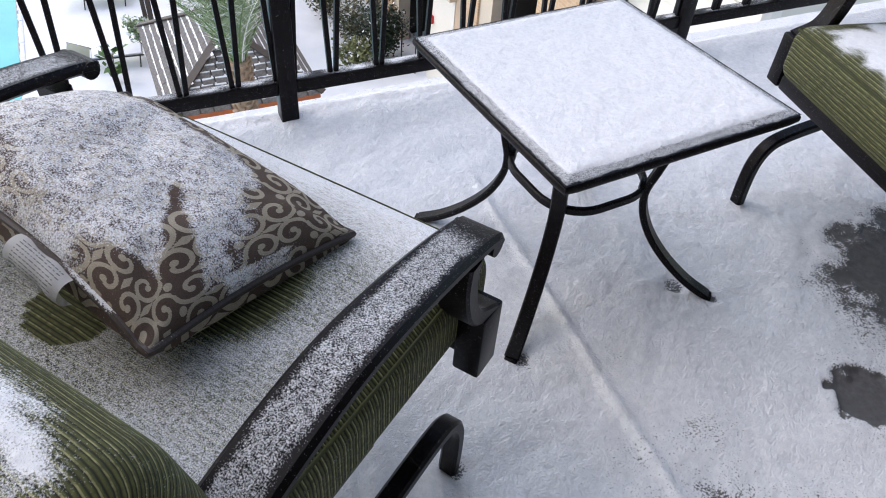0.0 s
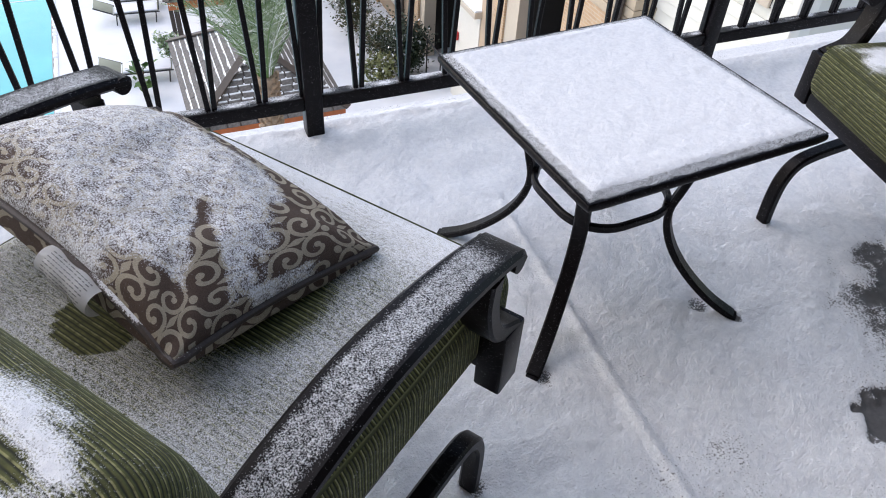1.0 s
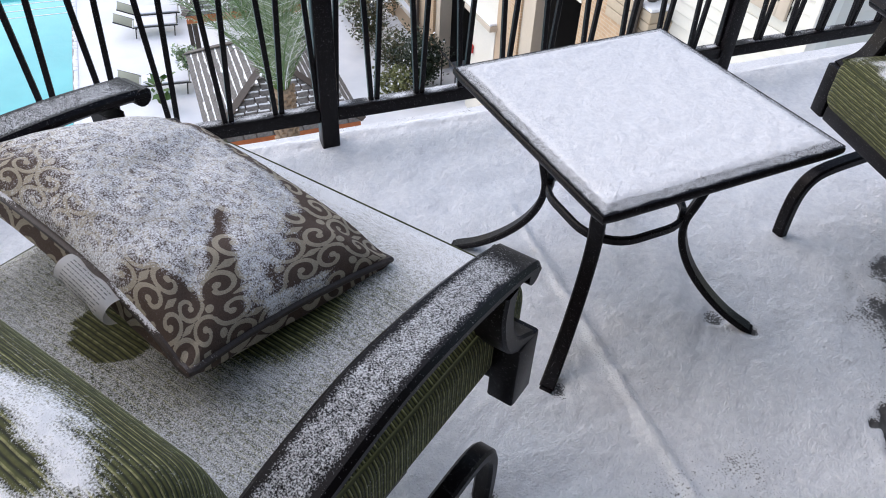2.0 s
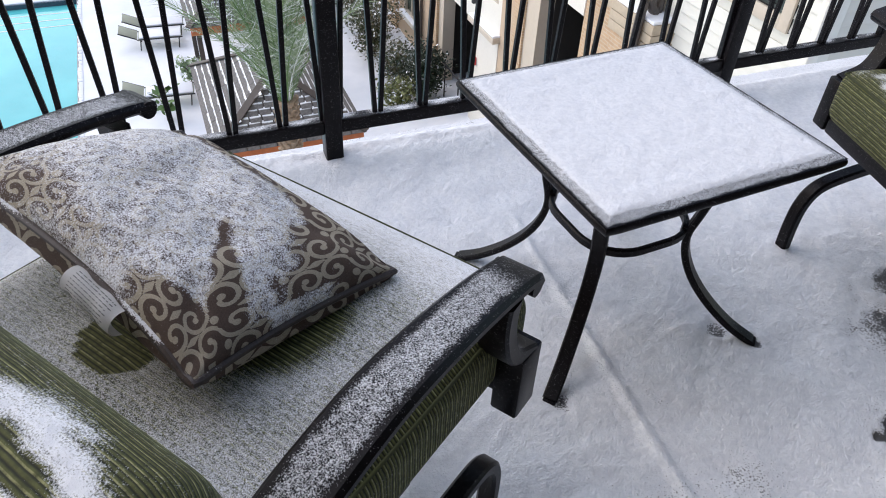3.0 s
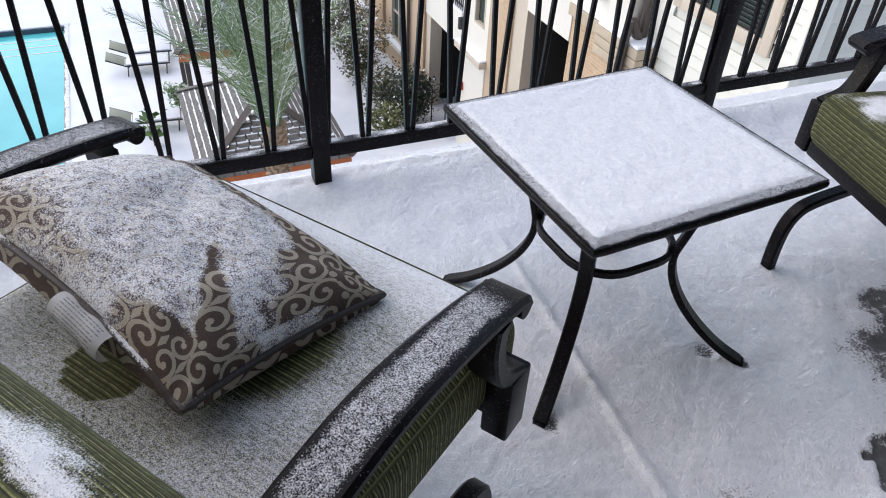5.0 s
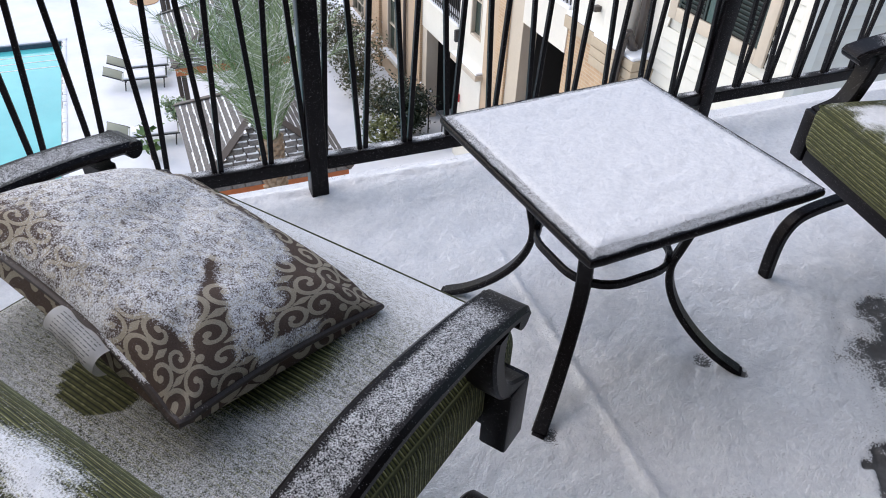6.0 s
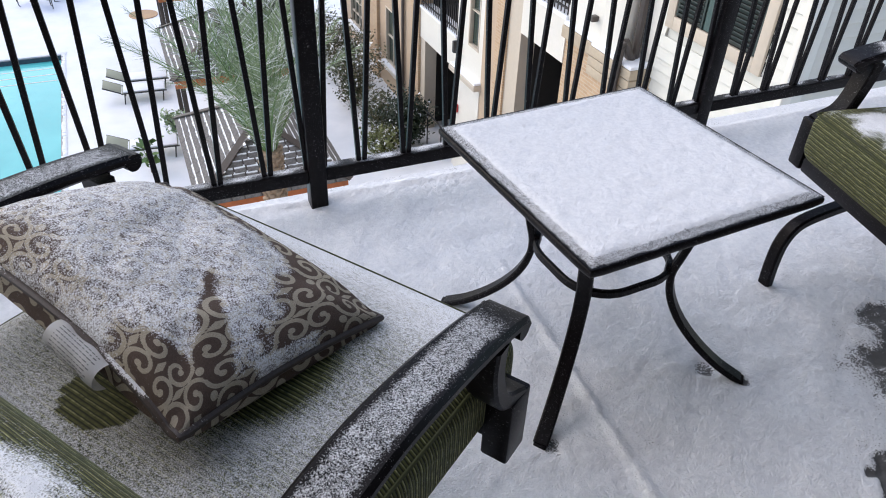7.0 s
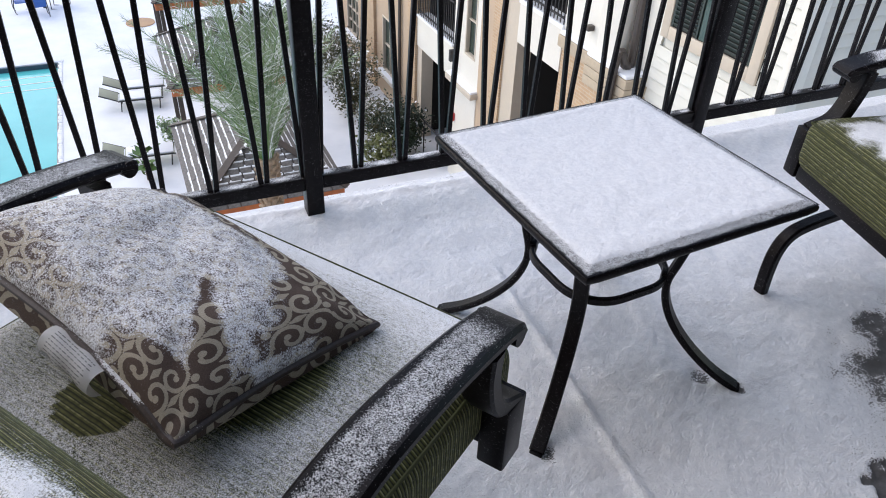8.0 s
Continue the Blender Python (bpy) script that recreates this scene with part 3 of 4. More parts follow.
def scatter_pillow():
    ax = Vector((0.53, -0.85, -0.16)).normalized()
    ay = Vector((0.296, 0.150, -0.075)).normalized()
    ay = (ay - ax * ay.dot(ax)).normalized()
    az = ax.cross(ay)
    m = Matrix.Translation((-0.421, -0.974, 0.566)) @ Matrix((ax, ay, az)).transposed().to_4x4() @ Matrix.Scale(0.92, 4)
    pl = thing("pillow", "brown scatter pillow with beige scrolls, half snow-covered, on the chair seat", "pillow", m=m)
    HX, HY = 0.254, 0.185

    def place(u, v, side):
        pin = 0.055
        x = HX * u * (1 - pin * (1 - v * v) * abs(u) ** 3)
        y = HY * v * (1 - pin * 1.3 * (1 - u * u) * abs(v) ** 3)
        e = max(0.0, (1 - abs(u) ** 2.6)) * max(0.0, (1 - abs(v) ** 2.6))
        full = e ** 0.44
        z = side * (0.074 if side > 0 else 0.080 - 0.022 * u) * full
        if side < 0:
            ed = 1 - max(abs(u), abs(v))
            bulge = 1 + 0.10 * math.exp(-((ed - 0.10) / 0.09) ** 2) * (1 - math.exp(-ed / 0.025))
            x, y = x * bulge, y * bulge
        x += 0.06 * (y - HY)
        w = lumps((x, y, 0), 9, 2.0) * 0.012 + lumps((x, y, 0), 24, 5.0) * 0.004
        # creases run in from the corners
        k = math.exp(-((abs(u) - abs(v)) / 0.13) ** 2) * smoothstep(0.45, 0.8, abs(u)) * (1 - smoothstep(0.9, 1.0, abs(u)))
        z += side * (w * full - 0.007 * k)
        z += 0.010 * math.sin(2.2 * u + 0.6) * abs(v) ** 2 + 0.010 * u * v - 0.004 * u
        return Vector((x, y, z))

    def cover(u, v):
        p = (u * HX, v * HY, 0)
        wob = 0.20 * lumps(p, 15, 1.0) + 0.10 * lumps(p, 42, 2.0)
        edge = 0.97 - 0.60 * smoothstep(-0.30, 1.0, v) - 0.46 * smoothstep(-0.60, -0.86, v)
        c = 0.52 + 0.04 * lumps(p, 9, 3.0) + 0.05 * lumps(p, 80, 7.0)
        c -= 0.58 * smoothstep(-0.16, 0.10, u - edge + wob)
        # a bare wedge running in from the near corner
        w = 0.30 * (u - 0.30)
        c -= 0.60 * smoothstep(0.28, 0.40, u) * (1 - smoothstep(w - 0.05, w + 0.07, abs(v + 0.60 - 1.02 * (0.85 - u)) + 0.4 * wob))
        c += 0.55 * smoothstep(0.93, 0.965, u) * (1 - smoothstep(0.30, 0.42, abs(v - 0.05) + 0.5 * wob))
        c -= 0.62 * smoothstep(0.62, 0.78, v + 0.3 * wob)
        c += 0.10 * smoothstep(-0.90, -0.97, v) * smoothstep(0.7, 0.4, u)
        c -= 0.20 * smoothstep(-0.66, -0.88, v + 0.8 * wob) * smoothstep(0.25, -0.15, u)
        c -= 0.26 * math.exp(-(((u + 0.62) / 0.16) ** 2 + ((v + 0.86) / 0.28) ** 2))
        return c

    NU, NV = 270, 190
    for side, name, label in ((1, "top_panel", "snow-covered upper face"), (-1, "bottom_panel", "bare lower face")):
        verts, sc, sn, faces = [], [], [], []
        for j in range(NV + 1):
            v = math.sin((2 * j / NV - 1) * math.pi / 2 * 0.999) * 0.5 + (2 * j / NV - 1) * 0.5
            for i in range(NU + 1):
                u = math.sin((2 * i / NU - 1) * math.pi / 2 * 0.999) * 0.5 + (2 * i / NU - 1) * 0.5
                p = place(u, v, side)
                verts.append(p)
                low = max(0.0, 0.085 - abs(p.z))
                wu, wv = smoothstep(0.55, 1.0, abs(u)), smoothstep(0.55, 1.0, abs(v))
                sc.append(scroll_pattern(p.x + math.copysign(low * wu * (1 - 0.5 * wv), u) + 0.02, p.y + math.copysign(low * wv * (1 - 0.5 * wu), v) + 0.01))
                sn.append(cover(u, v) if side > 0 else 0.0)
        for j in range(NV):
            for i in range(NU):
                a = j * (NU + 1) + i
                f = (a, a + 1, a + NU + 2, a + NU + 1)
                faces.append(f if side > 0 else f[::-1])
        me = bpy.data.meshes.new(name)
        me.from_pydata(verts, [], faces)
        me.shade_smooth()
        for key, vals in (("scroll", sc), ("snow", sn)):
            me.attributes.new(key, "FLOAT", "POINT").data.foreach_set("value", vals)
        part(name, me, M_PILLOW, pl, label)
    ring = [place(-1 + 2 * k / 60, -1, 1) for k in range(60)] + [place(1, -1 + 2 * k / 40, 1) for k in range(40)]
    ring += [place(1 - 2 * k / 60, 1, 1) for k in range(60)] + [place(-1, 1 - 2 * k / 40, 1) for k in range(40)]
    me = finish(rod(bmesh.new(), ring, 0.0066, 8, True))
    attribute(me, "snow", lambda p, n: 0.75 * smoothstep(0.1, 0.7, n.z) * smoothstep(-0.3, 0.2, lumps(p, 20)) * smoothstep(-0.13, -0.16, p.y) * smoothstep(0.25, 0.2, p.x))
    part("piping", me, M_PIPING, pl, "dark brown corded seam")
    # care tag sewn into the seam: outward, then hanging down to the seat
    prof = [(0.002, 0.0), (-0.012, 0.004), (-0.024, 0.000), (-0.031, -0.011), (-0.031, -0.023), (-0.023, -0.033), (-0.010, -0.038)]
    u0, u1 = 0.04, 0.45
    bm = bmesh.new()
    line = smooth_line([(0, y, z) for y, z in prof], 18)
    rows = []
    for k in range(13):
        u = u0 + (u1 - u0) * k / 12
        base = place(u, -1, 1)
        rows.append([bm.verts.new(base + p + Vector((0, 0.002 * math.sin(k * 1.1), 0.0015 * math.sin(k * 0.9)))) for p in line])
    for a, b in zip(rows, rows[1:]):
        for j in range(18):
            bm.faces.new((a[j], b[j], b[j + 1], a[j + 1]))
    bmesh.ops.solidify(bm, geom=bm.faces[:], thickness=0.0006)
    tag = part("care_tag", bm, M_TAG, pl, "white cloth care tag with small unreadable print")
    rng = random.Random(5)
    bm = bmesh.new()
    for r in range(3, 13):
        u = u0 + 0.06
        while u < u1 - 0.05:
            w = rng.uniform(0.008, 0.034)
            base = place(u, -1, 1)
            p, q = line[r], line[r + 1]
            nrm = Vector((0, -(q - p).z, (q - p).y)).normalized()
            if nrm.y > 0:
                nrm = -nrm
            if r < 4:
                nrm = Vector((0, -0.3, 0.95))
            o = base + p + nrm * 0.0030
            d = (q - p) * 0.30
            vs = [bm.verts.new(o + t) for t in (Vector((0, 0, 0)), Vector((w * HX, 0, 0)), Vector((w * HX, 0, 0)) + d, d)]
            bm.faces.new(vs)
            u += w + rng.uniform(0.006, 0.014)
    part("print", bm, M_PRINT, tag, "grey bars of small print")
    return pl


M_PIPING = dusted("brown_piping", lambda t, b, co: (ramp(t, noise_at(t, 300, 2, 0.5, co).outputs["Fac"], 0.3, 0.7, (0.022, 0.013, 0.010, 1), (0.045, 0.028, 0.022, 1)).outputs["Color"], None), 480, 0.1, 0.42)
M_TAG = plain("white_tag_cloth", (0.82, 0.82, 0.82), 0.8, grain=400, vary=0.06, relief=0.2, depth=0.0003)
M_PRINT = plain("grey_print", (0.16, 0.16, 0.17), 0.8, grain=300, vary=0.2)
scatter_pillow()

# ---- courtyard materials ----


def brick_material(name, c1, c2, mortar, w=0.20, h=0.065):
    m, t, b = nodes_of(name)
    co = coords(t)
    sep = t.nodes.new("ShaderNodeSeparateXYZ")
    t.links.new(co, sep.inputs[0])
    com = t.nodes.new("ShaderNodeCombineXYZ")
    t.links.new(sep.outputs["Y"], com.inputs["X"])
    t.links.new(sep.outputs["Z"], com.inputs["Y"])
    br = add(t, "ShaderNodeTexBrick", Color1=c1, Color2=c2, Mortar=mortar, Scale=1.0, Mortar_Size=0.008, Brick_Width=w, Row_Height=h)
    t.links.new(com.outputs[0], br.inputs["Vector"])
    n = noise_at(t, 6, 4, 0.6, co)
    c = mix(t, ramp(t, n.outputs["Fac"], 0.3, 0.75).outputs["Color"], br.outputs["Color"], tuple(0.75 * x for x in c1[:3]) + (1,))
    c = mix(t, 0.65, c, br.outputs["Color"])
    t.links.new(c, b.inputs["Base Color"])
    b.inputs["Roughness"].default_value = 0.85
    bump(t, b, br.outputs["Fac"], -0.4, 0.01)
    return m


M_BRICK = brick_material("tan_brick", (0.50, 0.35, 0.22, 1), (0.42, 0.28, 0.17, 1), (0.50, 0.42, 0.32, 1))
M_STONE = plain("cast_stone", (0.42, 0.35, 0.26), 0.85, grain=12, vary=0.12, relief=0.3)
M_CREAM = plain("cream_trim", (0.50, 0.44, 0.36), 0.7, grain=14, vary=0.06)
M_GREY_SIDING = plain("grey_siding", (0.56, 0.55, 0.50), 0.6, grain=14, vary=0.06, relief=0.1)
# near-black colour stands in for shade inside the bays and behind the shutters
M_UNLIT = plain("unlit_depth_black", (0.012, 0.011, 0.011), 0.8, grain=6, vary=0.3)
M_SHUTTER = plain("dark_green_shutter", (0.022, 0.036, 0.034), 0.5, grain=20, vary=0.2)
M_IRON = plain("black_iron", (0.018, 0.018, 0.020), 0.45, grain=30, vary=0.3)
# downpipe bronze, also the dark backing that imitates shadow under siding boards
M_PIPE_LAP_SHADE = plain("bronze_pipe_and_lap_shade", (0.06, 0.05, 0.045), 0.4, grain=20, vary=0.2)
M_ORANGE = plain("orange_stained_timber", (0.42, 0.12, 0.035), 0.6, grain=8, vary=0.3, relief=0.3)
M_POST = plain("dark_stained_post", (0.05, 0.038, 0.032), 0.6, grain=20, vary=0.3)
M_RED = plain("red_alarm_plastic", (0.45, 0.02, 0.02), 0.35, grain=30, vary=0.1)
M_BLUE = plain("blue_sling_fabric", (0.03, 0.12, 0.42), 0.6, grain=60, vary=0.2)
M_SLING = plain("grey_green_sling", (0.34, 0.36, 0.28), 0.7, grain=60, vary=0.15)
M_TAN = plain("tan_stone_disc", (0.46, 0.30, 0.18), 0.8, grain=12, vary=0.15)
M_COPING = plain("pool_coping", (0.30, 0.29, 0.28), 0.7, grain=10, vary=0.2)
M_TILE = plain("dark_pool_tile", (0.05, 0.07, 0.10), 0.25, grain=12, vary=0.4)


def water_material():
    m, t, b = nodes_of("pool_water")
    co = coords(t)
    n1 = noise_at(t, 0.5, 3, 0.5, co)
    n2 = noise_at(t, 4.0, 3, 0.6, co)
    r = ramp(t, n1.outputs["Fac"], 0.3, 0.7, (0.06, 0.44, 0.46, 1), (0.10, 0.55, 0.56, 1))
    t.links.new(r.outputs["Color"], b.inputs["Base Color"])
    b.inputs["Roughness"].default_value = 0.08
    bump(t, b, n2.outputs["Fac"], 0.25, 0.03)
    return m


def glass_material():
    m, t, b = nodes_of("window_glass")
    n = noise_at(t, 1.5, 2, 0.5, coords(t))
    r = ramp(t, n.outputs["Fac"], 0.3, 0.7, (0.02, 0.035, 0.03, 1), (0.05, 0.075, 0.065, 1))
    t.links.new(r.outputs["Color"], b.inputs["Base Color"])
    b.inputs["Roughness"].default_value = 0.06
    b.inputs["Specular IOR Level"].default_value = 0.7
    return m


def leaf_material(name, a, c, snow):
    """Leaves whose colour varies clump by clump; some carry snow."""
    m, t, b = nodes_of(name)
    g = t.nodes.new("ShaderNodeNewGeometry")
    r = ramp(t, g.outputs["Random Per Island"], 0.1, 0.9, a, c)
    n = noise_at(t, 2.2, 3, 0.6, coords(t))
    w = t.nodes.new("ShaderNodeTexWhiteNoise")
    w.noise_dimensions = "1D"
    t.links.new(g.outputs["Random Per Island"], w.inputs["W"])
    f = maths(t, "LESS_THAN", w.outputs["Value"], snow)
    t.links.new(mix(t, f, mix(t, ramp(t, n.outputs["Fac"], 0.35, 0.65).outputs["Color"], r.outputs["Color"], a), SNOW), b.inputs["Base Color"])
    b.inputs["Roughness"].default_value = 0.6
    return m


def shingle_material():
    m, t, b = nodes_of("snowy_shingle")
    co = coords(t)
    oi = t.nodes.new("ShaderNodeObjectInfo")
    n = noise_at(t, 30, 4, 0.6, co)
    base = ramp(t, n.outputs["Fac"], 0.3, 0.7, (0.075, 0.070, 0.068, 1), (0.17, 0.16, 0.155, 1)).outputs["Color"]
    n2 = add(t, "ShaderNodeTexNoise", Scale=7.0, Detail=3.0)
    n2.noise_dimensions = "4D"
    t.links.new(co, n2.inputs["Vector"])
    t.links.new(maths(t, "MULTIPLY", oi.outputs["Random"], 50.0), n2.inputs["W"])
    sep = t.nodes.new("ShaderNodeSeparateXYZ")
    t.links.new(co, sep.inputs[0])
    # snow clings to the upper part of each shingle, more on some than on others
    k = maths(t, "ADD", maths(t, "MULTIPLY", n2.outputs["Fac"], 0.40), maths(t, "MULTIPLY", oi.outputs["Random"], 0.16))
    k = maths(t, "ADD", k, maths(t, "MULTIPLY", sep.outputs["Y"], 6.0))
    f = ramp(t, k, 0.70, 0.84).outputs["Color"]
    t.links.new(mix(t, f, base, SNOW), b.inputs["Base Color"])
    b.inputs["Roughness"].default_value = 0.85
    return m


M_WATER, M_GLASS, M_SHINGLE = water_material(), glass_material(), shingle_material()
M_PALM = leaf_material("palm_leaflets", (0.17, 0.25, 0.13, 1), (0.40, 0.50, 0.31, 1), 0.16)
M_SHRUB = leaf_material("shrub_leaves", (0.035, 0.055, 0.022, 1), (0.16, 0.12, 0.065, 1), 0.16)
M_HEDGE = leaf_material("hedge_leaves", (0.012, 0.025, 0.012, 1), (0.035, 0.055, 0.028, 1), 0.03)
M_GRASS = leaf_material("pale_grass_blades", (0.10, 0.12, 0.04, 1), (0.26, 0.27, 0.12, 1), 0.15)
M_BROAD = leaf_material("broad_green_leaves", (0.07, 0.15, 0.04, 1), (0.16, 0.26, 0.08, 1), 0.05)
M_BARK = plain("palm_bark", (0.30, 0.22, 0.15), 0.9, grain=14, vary=0.45, relief=0.8, depth=0.01)
M_TWIG = plain("brown_twigs", (0.09, 0.06, 0.04), 0.9, grain=20, vary=0.3)

# ---- ground and pool ----
PX1, PY0, PY1, PX0 = -2.95, 11.0, 25.9, -13.0
bm = bmesh.new()
for a in ((-220, 220, -70, PY0, GROUND - 0.6, GROUND), (-220, 220, PY1, 420, GROUND - 0.6, GROUND), (-220, PX0, PY0, PY1, GROUND - 0.6, GROUND), (PX1, 220, PY0, PY1, GROUND - 0.6, GROUND)):
    box(bm, *a)
setting("ground", bm, M_SNOW_FAR, "courtyard ground under smooth white snow", "ground", False)
pool = thing("swimming_pool", "turquoise swimming pool with a dark tile line", "pool", "", "structure")
part("basin", boxed(PX0, PX1, PY0, PY1, GROUND - 1.6, GROUND - 0.5), M_WATER, pool)
part("water", boxed(PX0 + 0.06, PX1 - 0.06, PY0 + 0.06, PY1 - 0.06, GROUND - 0.5, GROUND - 0.16), M_WATER, pool, "clear turquoise water")
part("tile_band", boxed(PX0, PX1, PY1 - 0.06, PY1 - 0.002, GROUND - 0.5, GROUND - 0.01), M_TILE, pool)
part("tile_band", boxed(PX1 - 0.06, PX1 - 0.002, PY0, PY1 - 0.06, GROUND - 0.5, GROUND - 0.01), M_COPING, pool)
for k in range(3):
    part("pool_step", boxed(PX0 + 0.1, PX1 - 0.12, PY1 - 0.75 - 0.55 * k, PY1 - 0.70 - 0.55 * k, GROUND - 0.165, GROUND - 0.155), M_WHITE, pool, "pale step edge under the water")
part("coping", boxed(PX0 - 0.25, PX1 + 0.12, PY1, PY1 + 0.22, GROUND, GROUND + 0.03, 0.01), M_SNOW_FAR, pool, "snow-capped coping")
rng = random.Random(2)
bm = bmesh.new()
y = PY0
while y < PY1:
    w = rng.uniform(0.05, 0.20)
    box(bm, PX1 - rng.uniform(0.0, 0.05), PX1 + 0.10, y, y + w, GROUND - 0.02, GROUND + 0.02, 0.01)
    y += w * rng.uniform(0.9, 1.3)
tagged(part("snow_clods", bm, M_SNOW_FAR, pool, "broken snow along the pool edge"), kind="stuff")

# ---- apartment wing ----
wing = thing("apartment_building", "tan brick and stucco apartment wing with white balconies", "building", "", "structure")
X = 7.0


def wall(name, y0, y1, z0, z1, mat, out=0.0, thick=0.35, label="", bevel=0.0):
    return part(name, boxed(X - out, X + thick, y0, y1, z0, z1, bevel), mat, wing, label, smooth=False)


def window(y0, y1, z0, z1, frame_mat, rails=2, bars=1, sill=True, out=0.0):
    w = part("window", boxed(X + 0.10, X + 0.14, y0, y1, z0, z1), M_GLASS, wing, "multi-pane window with a snowy sill")
    f = 0.055
    for a in ((y0, y0 + f, z0, z1), (y1 - f, y1, z0, z1), (y0 + f, y1 - f, z0, z0 + f), (y0 + f, y1 - f, z1 - f, z1)):
        part("frame", boxed(X - 0.01 - out, X + 0.099, a[0], a[1], a[2], a[3], 0.006), frame_mat, w)
    for k in range(1, rails + 1):
        z = z0 + (z1 - z0) * k / (rails + 1)
        part("glazing_bar", boxed(X + 0.04, X + 0.098, y0 + f, y1 - f, z - 0.016, z + 0.016), frame_mat, w)
    for k in range(1, bars + 1):
        y = y0 + (y1 - y0) * k / (bars + 1)
        part("glazing_bar", boxed(X + 0.03, X + 0.097, y - 0.016, y + 0.016, z0 + f, z1 - f), frame_mat, w)
    if sill:
        s = part("sill", boxed(X - 0.16, X + 0.05, y0 - 0.1, y1 + 0.1, z0 - 0.13, z0 - 0.004, 0.012), M_WHITE, w, "white sill")
        part("sill_snow", boxed(X - 0.15, X + 0.02, y0 - 0.09, y1 + 0.09, z0 - 0.004, z0 + 0.035, 0.012), M_SNOW_FAR, s, "snow on the sill")
    return w


def wall_around(y0, y1, z0, z1, hole, mat, label=""):
    """A stretch of wall with one window opening through it."""
    a, b, c, d = hole
    for r in ((y0, a, z0, z1), (b, y1, z0, z1), (a, b, z0, c), (a, b, d, z1)):
        wall("wall", *r, mat, label=label)


TOP = 4.0
wall_around(21.5, 25.1, GROUND, TOP, (22.5, 23.9, -8.15, -5.9), M_STUCCO, "beige stucco wall")
window(22.5, 23.9, -8.15, -5.9, M_CREAM, 4, 2)
wall("pilaster", 20.55, 21.5, GROUND, TOP, M_BRICK, 0.10, label="tan brick pilaster")
wall_around(17.5, 20.55, GROUND, TOP, (18.75, 19.95, -8.15, -6.35), M_STUCCO, "beige stucco wall")
window(18.75, 19.95, -8.15, -6.35, M_CREAM, 1, 1)
wall("pilaster", 16.88, 17.5, GROUND, TOP, M_BRICK, 0.08, label="tan brick pilaster")
part("downpipe", rod(bmesh.new(), [Vector((X - 0.07, 18.18, GROUND)), Vector((X - 0.07, 18.18, TOP))], 0.05, 10), M_PIPE_LAP_SHADE, wing)
# first recessed bay: dark opening below, white balcony front, railing above
wall("jamb", 16.55, 16.88, GROUND, -6.25, M_CREAM)
wall("balcony_front", 14.4, 16.88, -6.25, -5.42, M_WHITE, 0.02, label="white balcony front")
wall("ledge_snow", 14.4, 16.88, -5.42, -5.36, M_SNOW_FAR, 0.05, label="snow on the balcony edge")
# bay walls and floors are near-black: their shade is put into the colour
part("recess", boxed(X + 2.2, X + 2.4, 9.0, 17.2, GROUND, TOP), M_UNLIT, wing, "back wall of the recessed bays, near-black in place of their shade")
part("recess", boxed(X + 0.35, X + 2.2, 16.88, 17.08, GROUND, TOP), M_UNLIT, wing)
part("recess", boxed(X + 0.35, X + 2.2, 14.2, 14.4, GROUND, TOP), M_UNLIT, wing)
part("balcony_floor", boxed(X + 0.35, X + 2.2, 14.4, 16.88, -5.7, -5.45), M_UNLIT, wing)
wall("balcony_front", 14.4, 16.88, -2.9, -2.1, M_WHITE, 0.02, label="white balcony front")


def iron_rail(y0, y1, z):
    r = part("balcony_rail", boxed(X - 0.02, X + 0.02, y0, y1, z + 1.0, z + 1.05), M_IRON, wing, "black iron balcony rail")
    part("lower_rail", boxed(X - 0.015, X + 0.015, y0, y1, z + 0.10, z + 0.135), M_IRON, r)
    n = int((y1 - y0) / 0.12)
    me = finish(boxed(-0.009, 0.009, -0.009, 0.009, z, z + 1.0))
    for k in range(n + 1):
        part("baluster", me, M_IRON, r, "", pose(X, y0 + (y1 - y0) * k / n, 0))


iron_rail(14.45, 16.85, -5.36)
# lower hand rail before the dark opening
hr = part("hand_rail", rod(bmesh.new(), [Vector((X - 0.25, 16.7, -8.0)), Vector((X - 0.25, 14.6, -8.0))], 0.022, 8), M_IRON, wing, "grey steel hand rail")
for k in range(3):
    part("rail_post", rod(bmesh.new(), [Vector((X - 0.25, 14.65 + k, GROUND)), Vector((X - 0.25, 14.65 + k, -8.0))], 0.02, 8), M_IRON, hr)
# white projecting bay
wall("bay_wall", 12.95, 14.4, GROUND, -6.22, M_WHITE, 0.02, label="white painted wall")
wall("bay_ledge", 12.9, 14.45, -6.22, -6.08, M_CREAM, 0.20, bevel=0.02)
wall("ledge_snow", 12.92, 14.43, -6.08, -6.02, M_SNOW_FAR, 0.18, label="snow on the ledge", bevel=0.02)
wall_around(12.95, 14.4, -6.02, TOP, (13.15, 13.75, -5.35, -3.6), M_WHITE, "white painted wall")
window(13.15, 13.75, -5.35, -3.6, M_CREAM, 1, 0, False)
al = part("fire_alarm", boxed(X - 0.09, X - 0.022, 14.08, 14.24, -7.32, -7.10, 0.02), M_RED, wing, "red fire alarm box")
part("strobe", boxed(X - 0.12, X - 0.09, 14.12, 14.20, -7.25, -7.18, 0.01), M_WHITE, al)
part("wall_lamp", boxed(X - 0.16, X - 0.02, 14.24, 14.36, -5.75, -5.45, 0.02), M_IRON, wing, "small dark wall lamp")
wall("wall", 12.25, 12.95, GROUND, TOP, M_STUCCO, 0.0, label="beige stucco wall")
wall("pilaster", 11.75, 12.25, GROUND, TOP, M_BRICK, 0.05, label="tan brick pilaster")
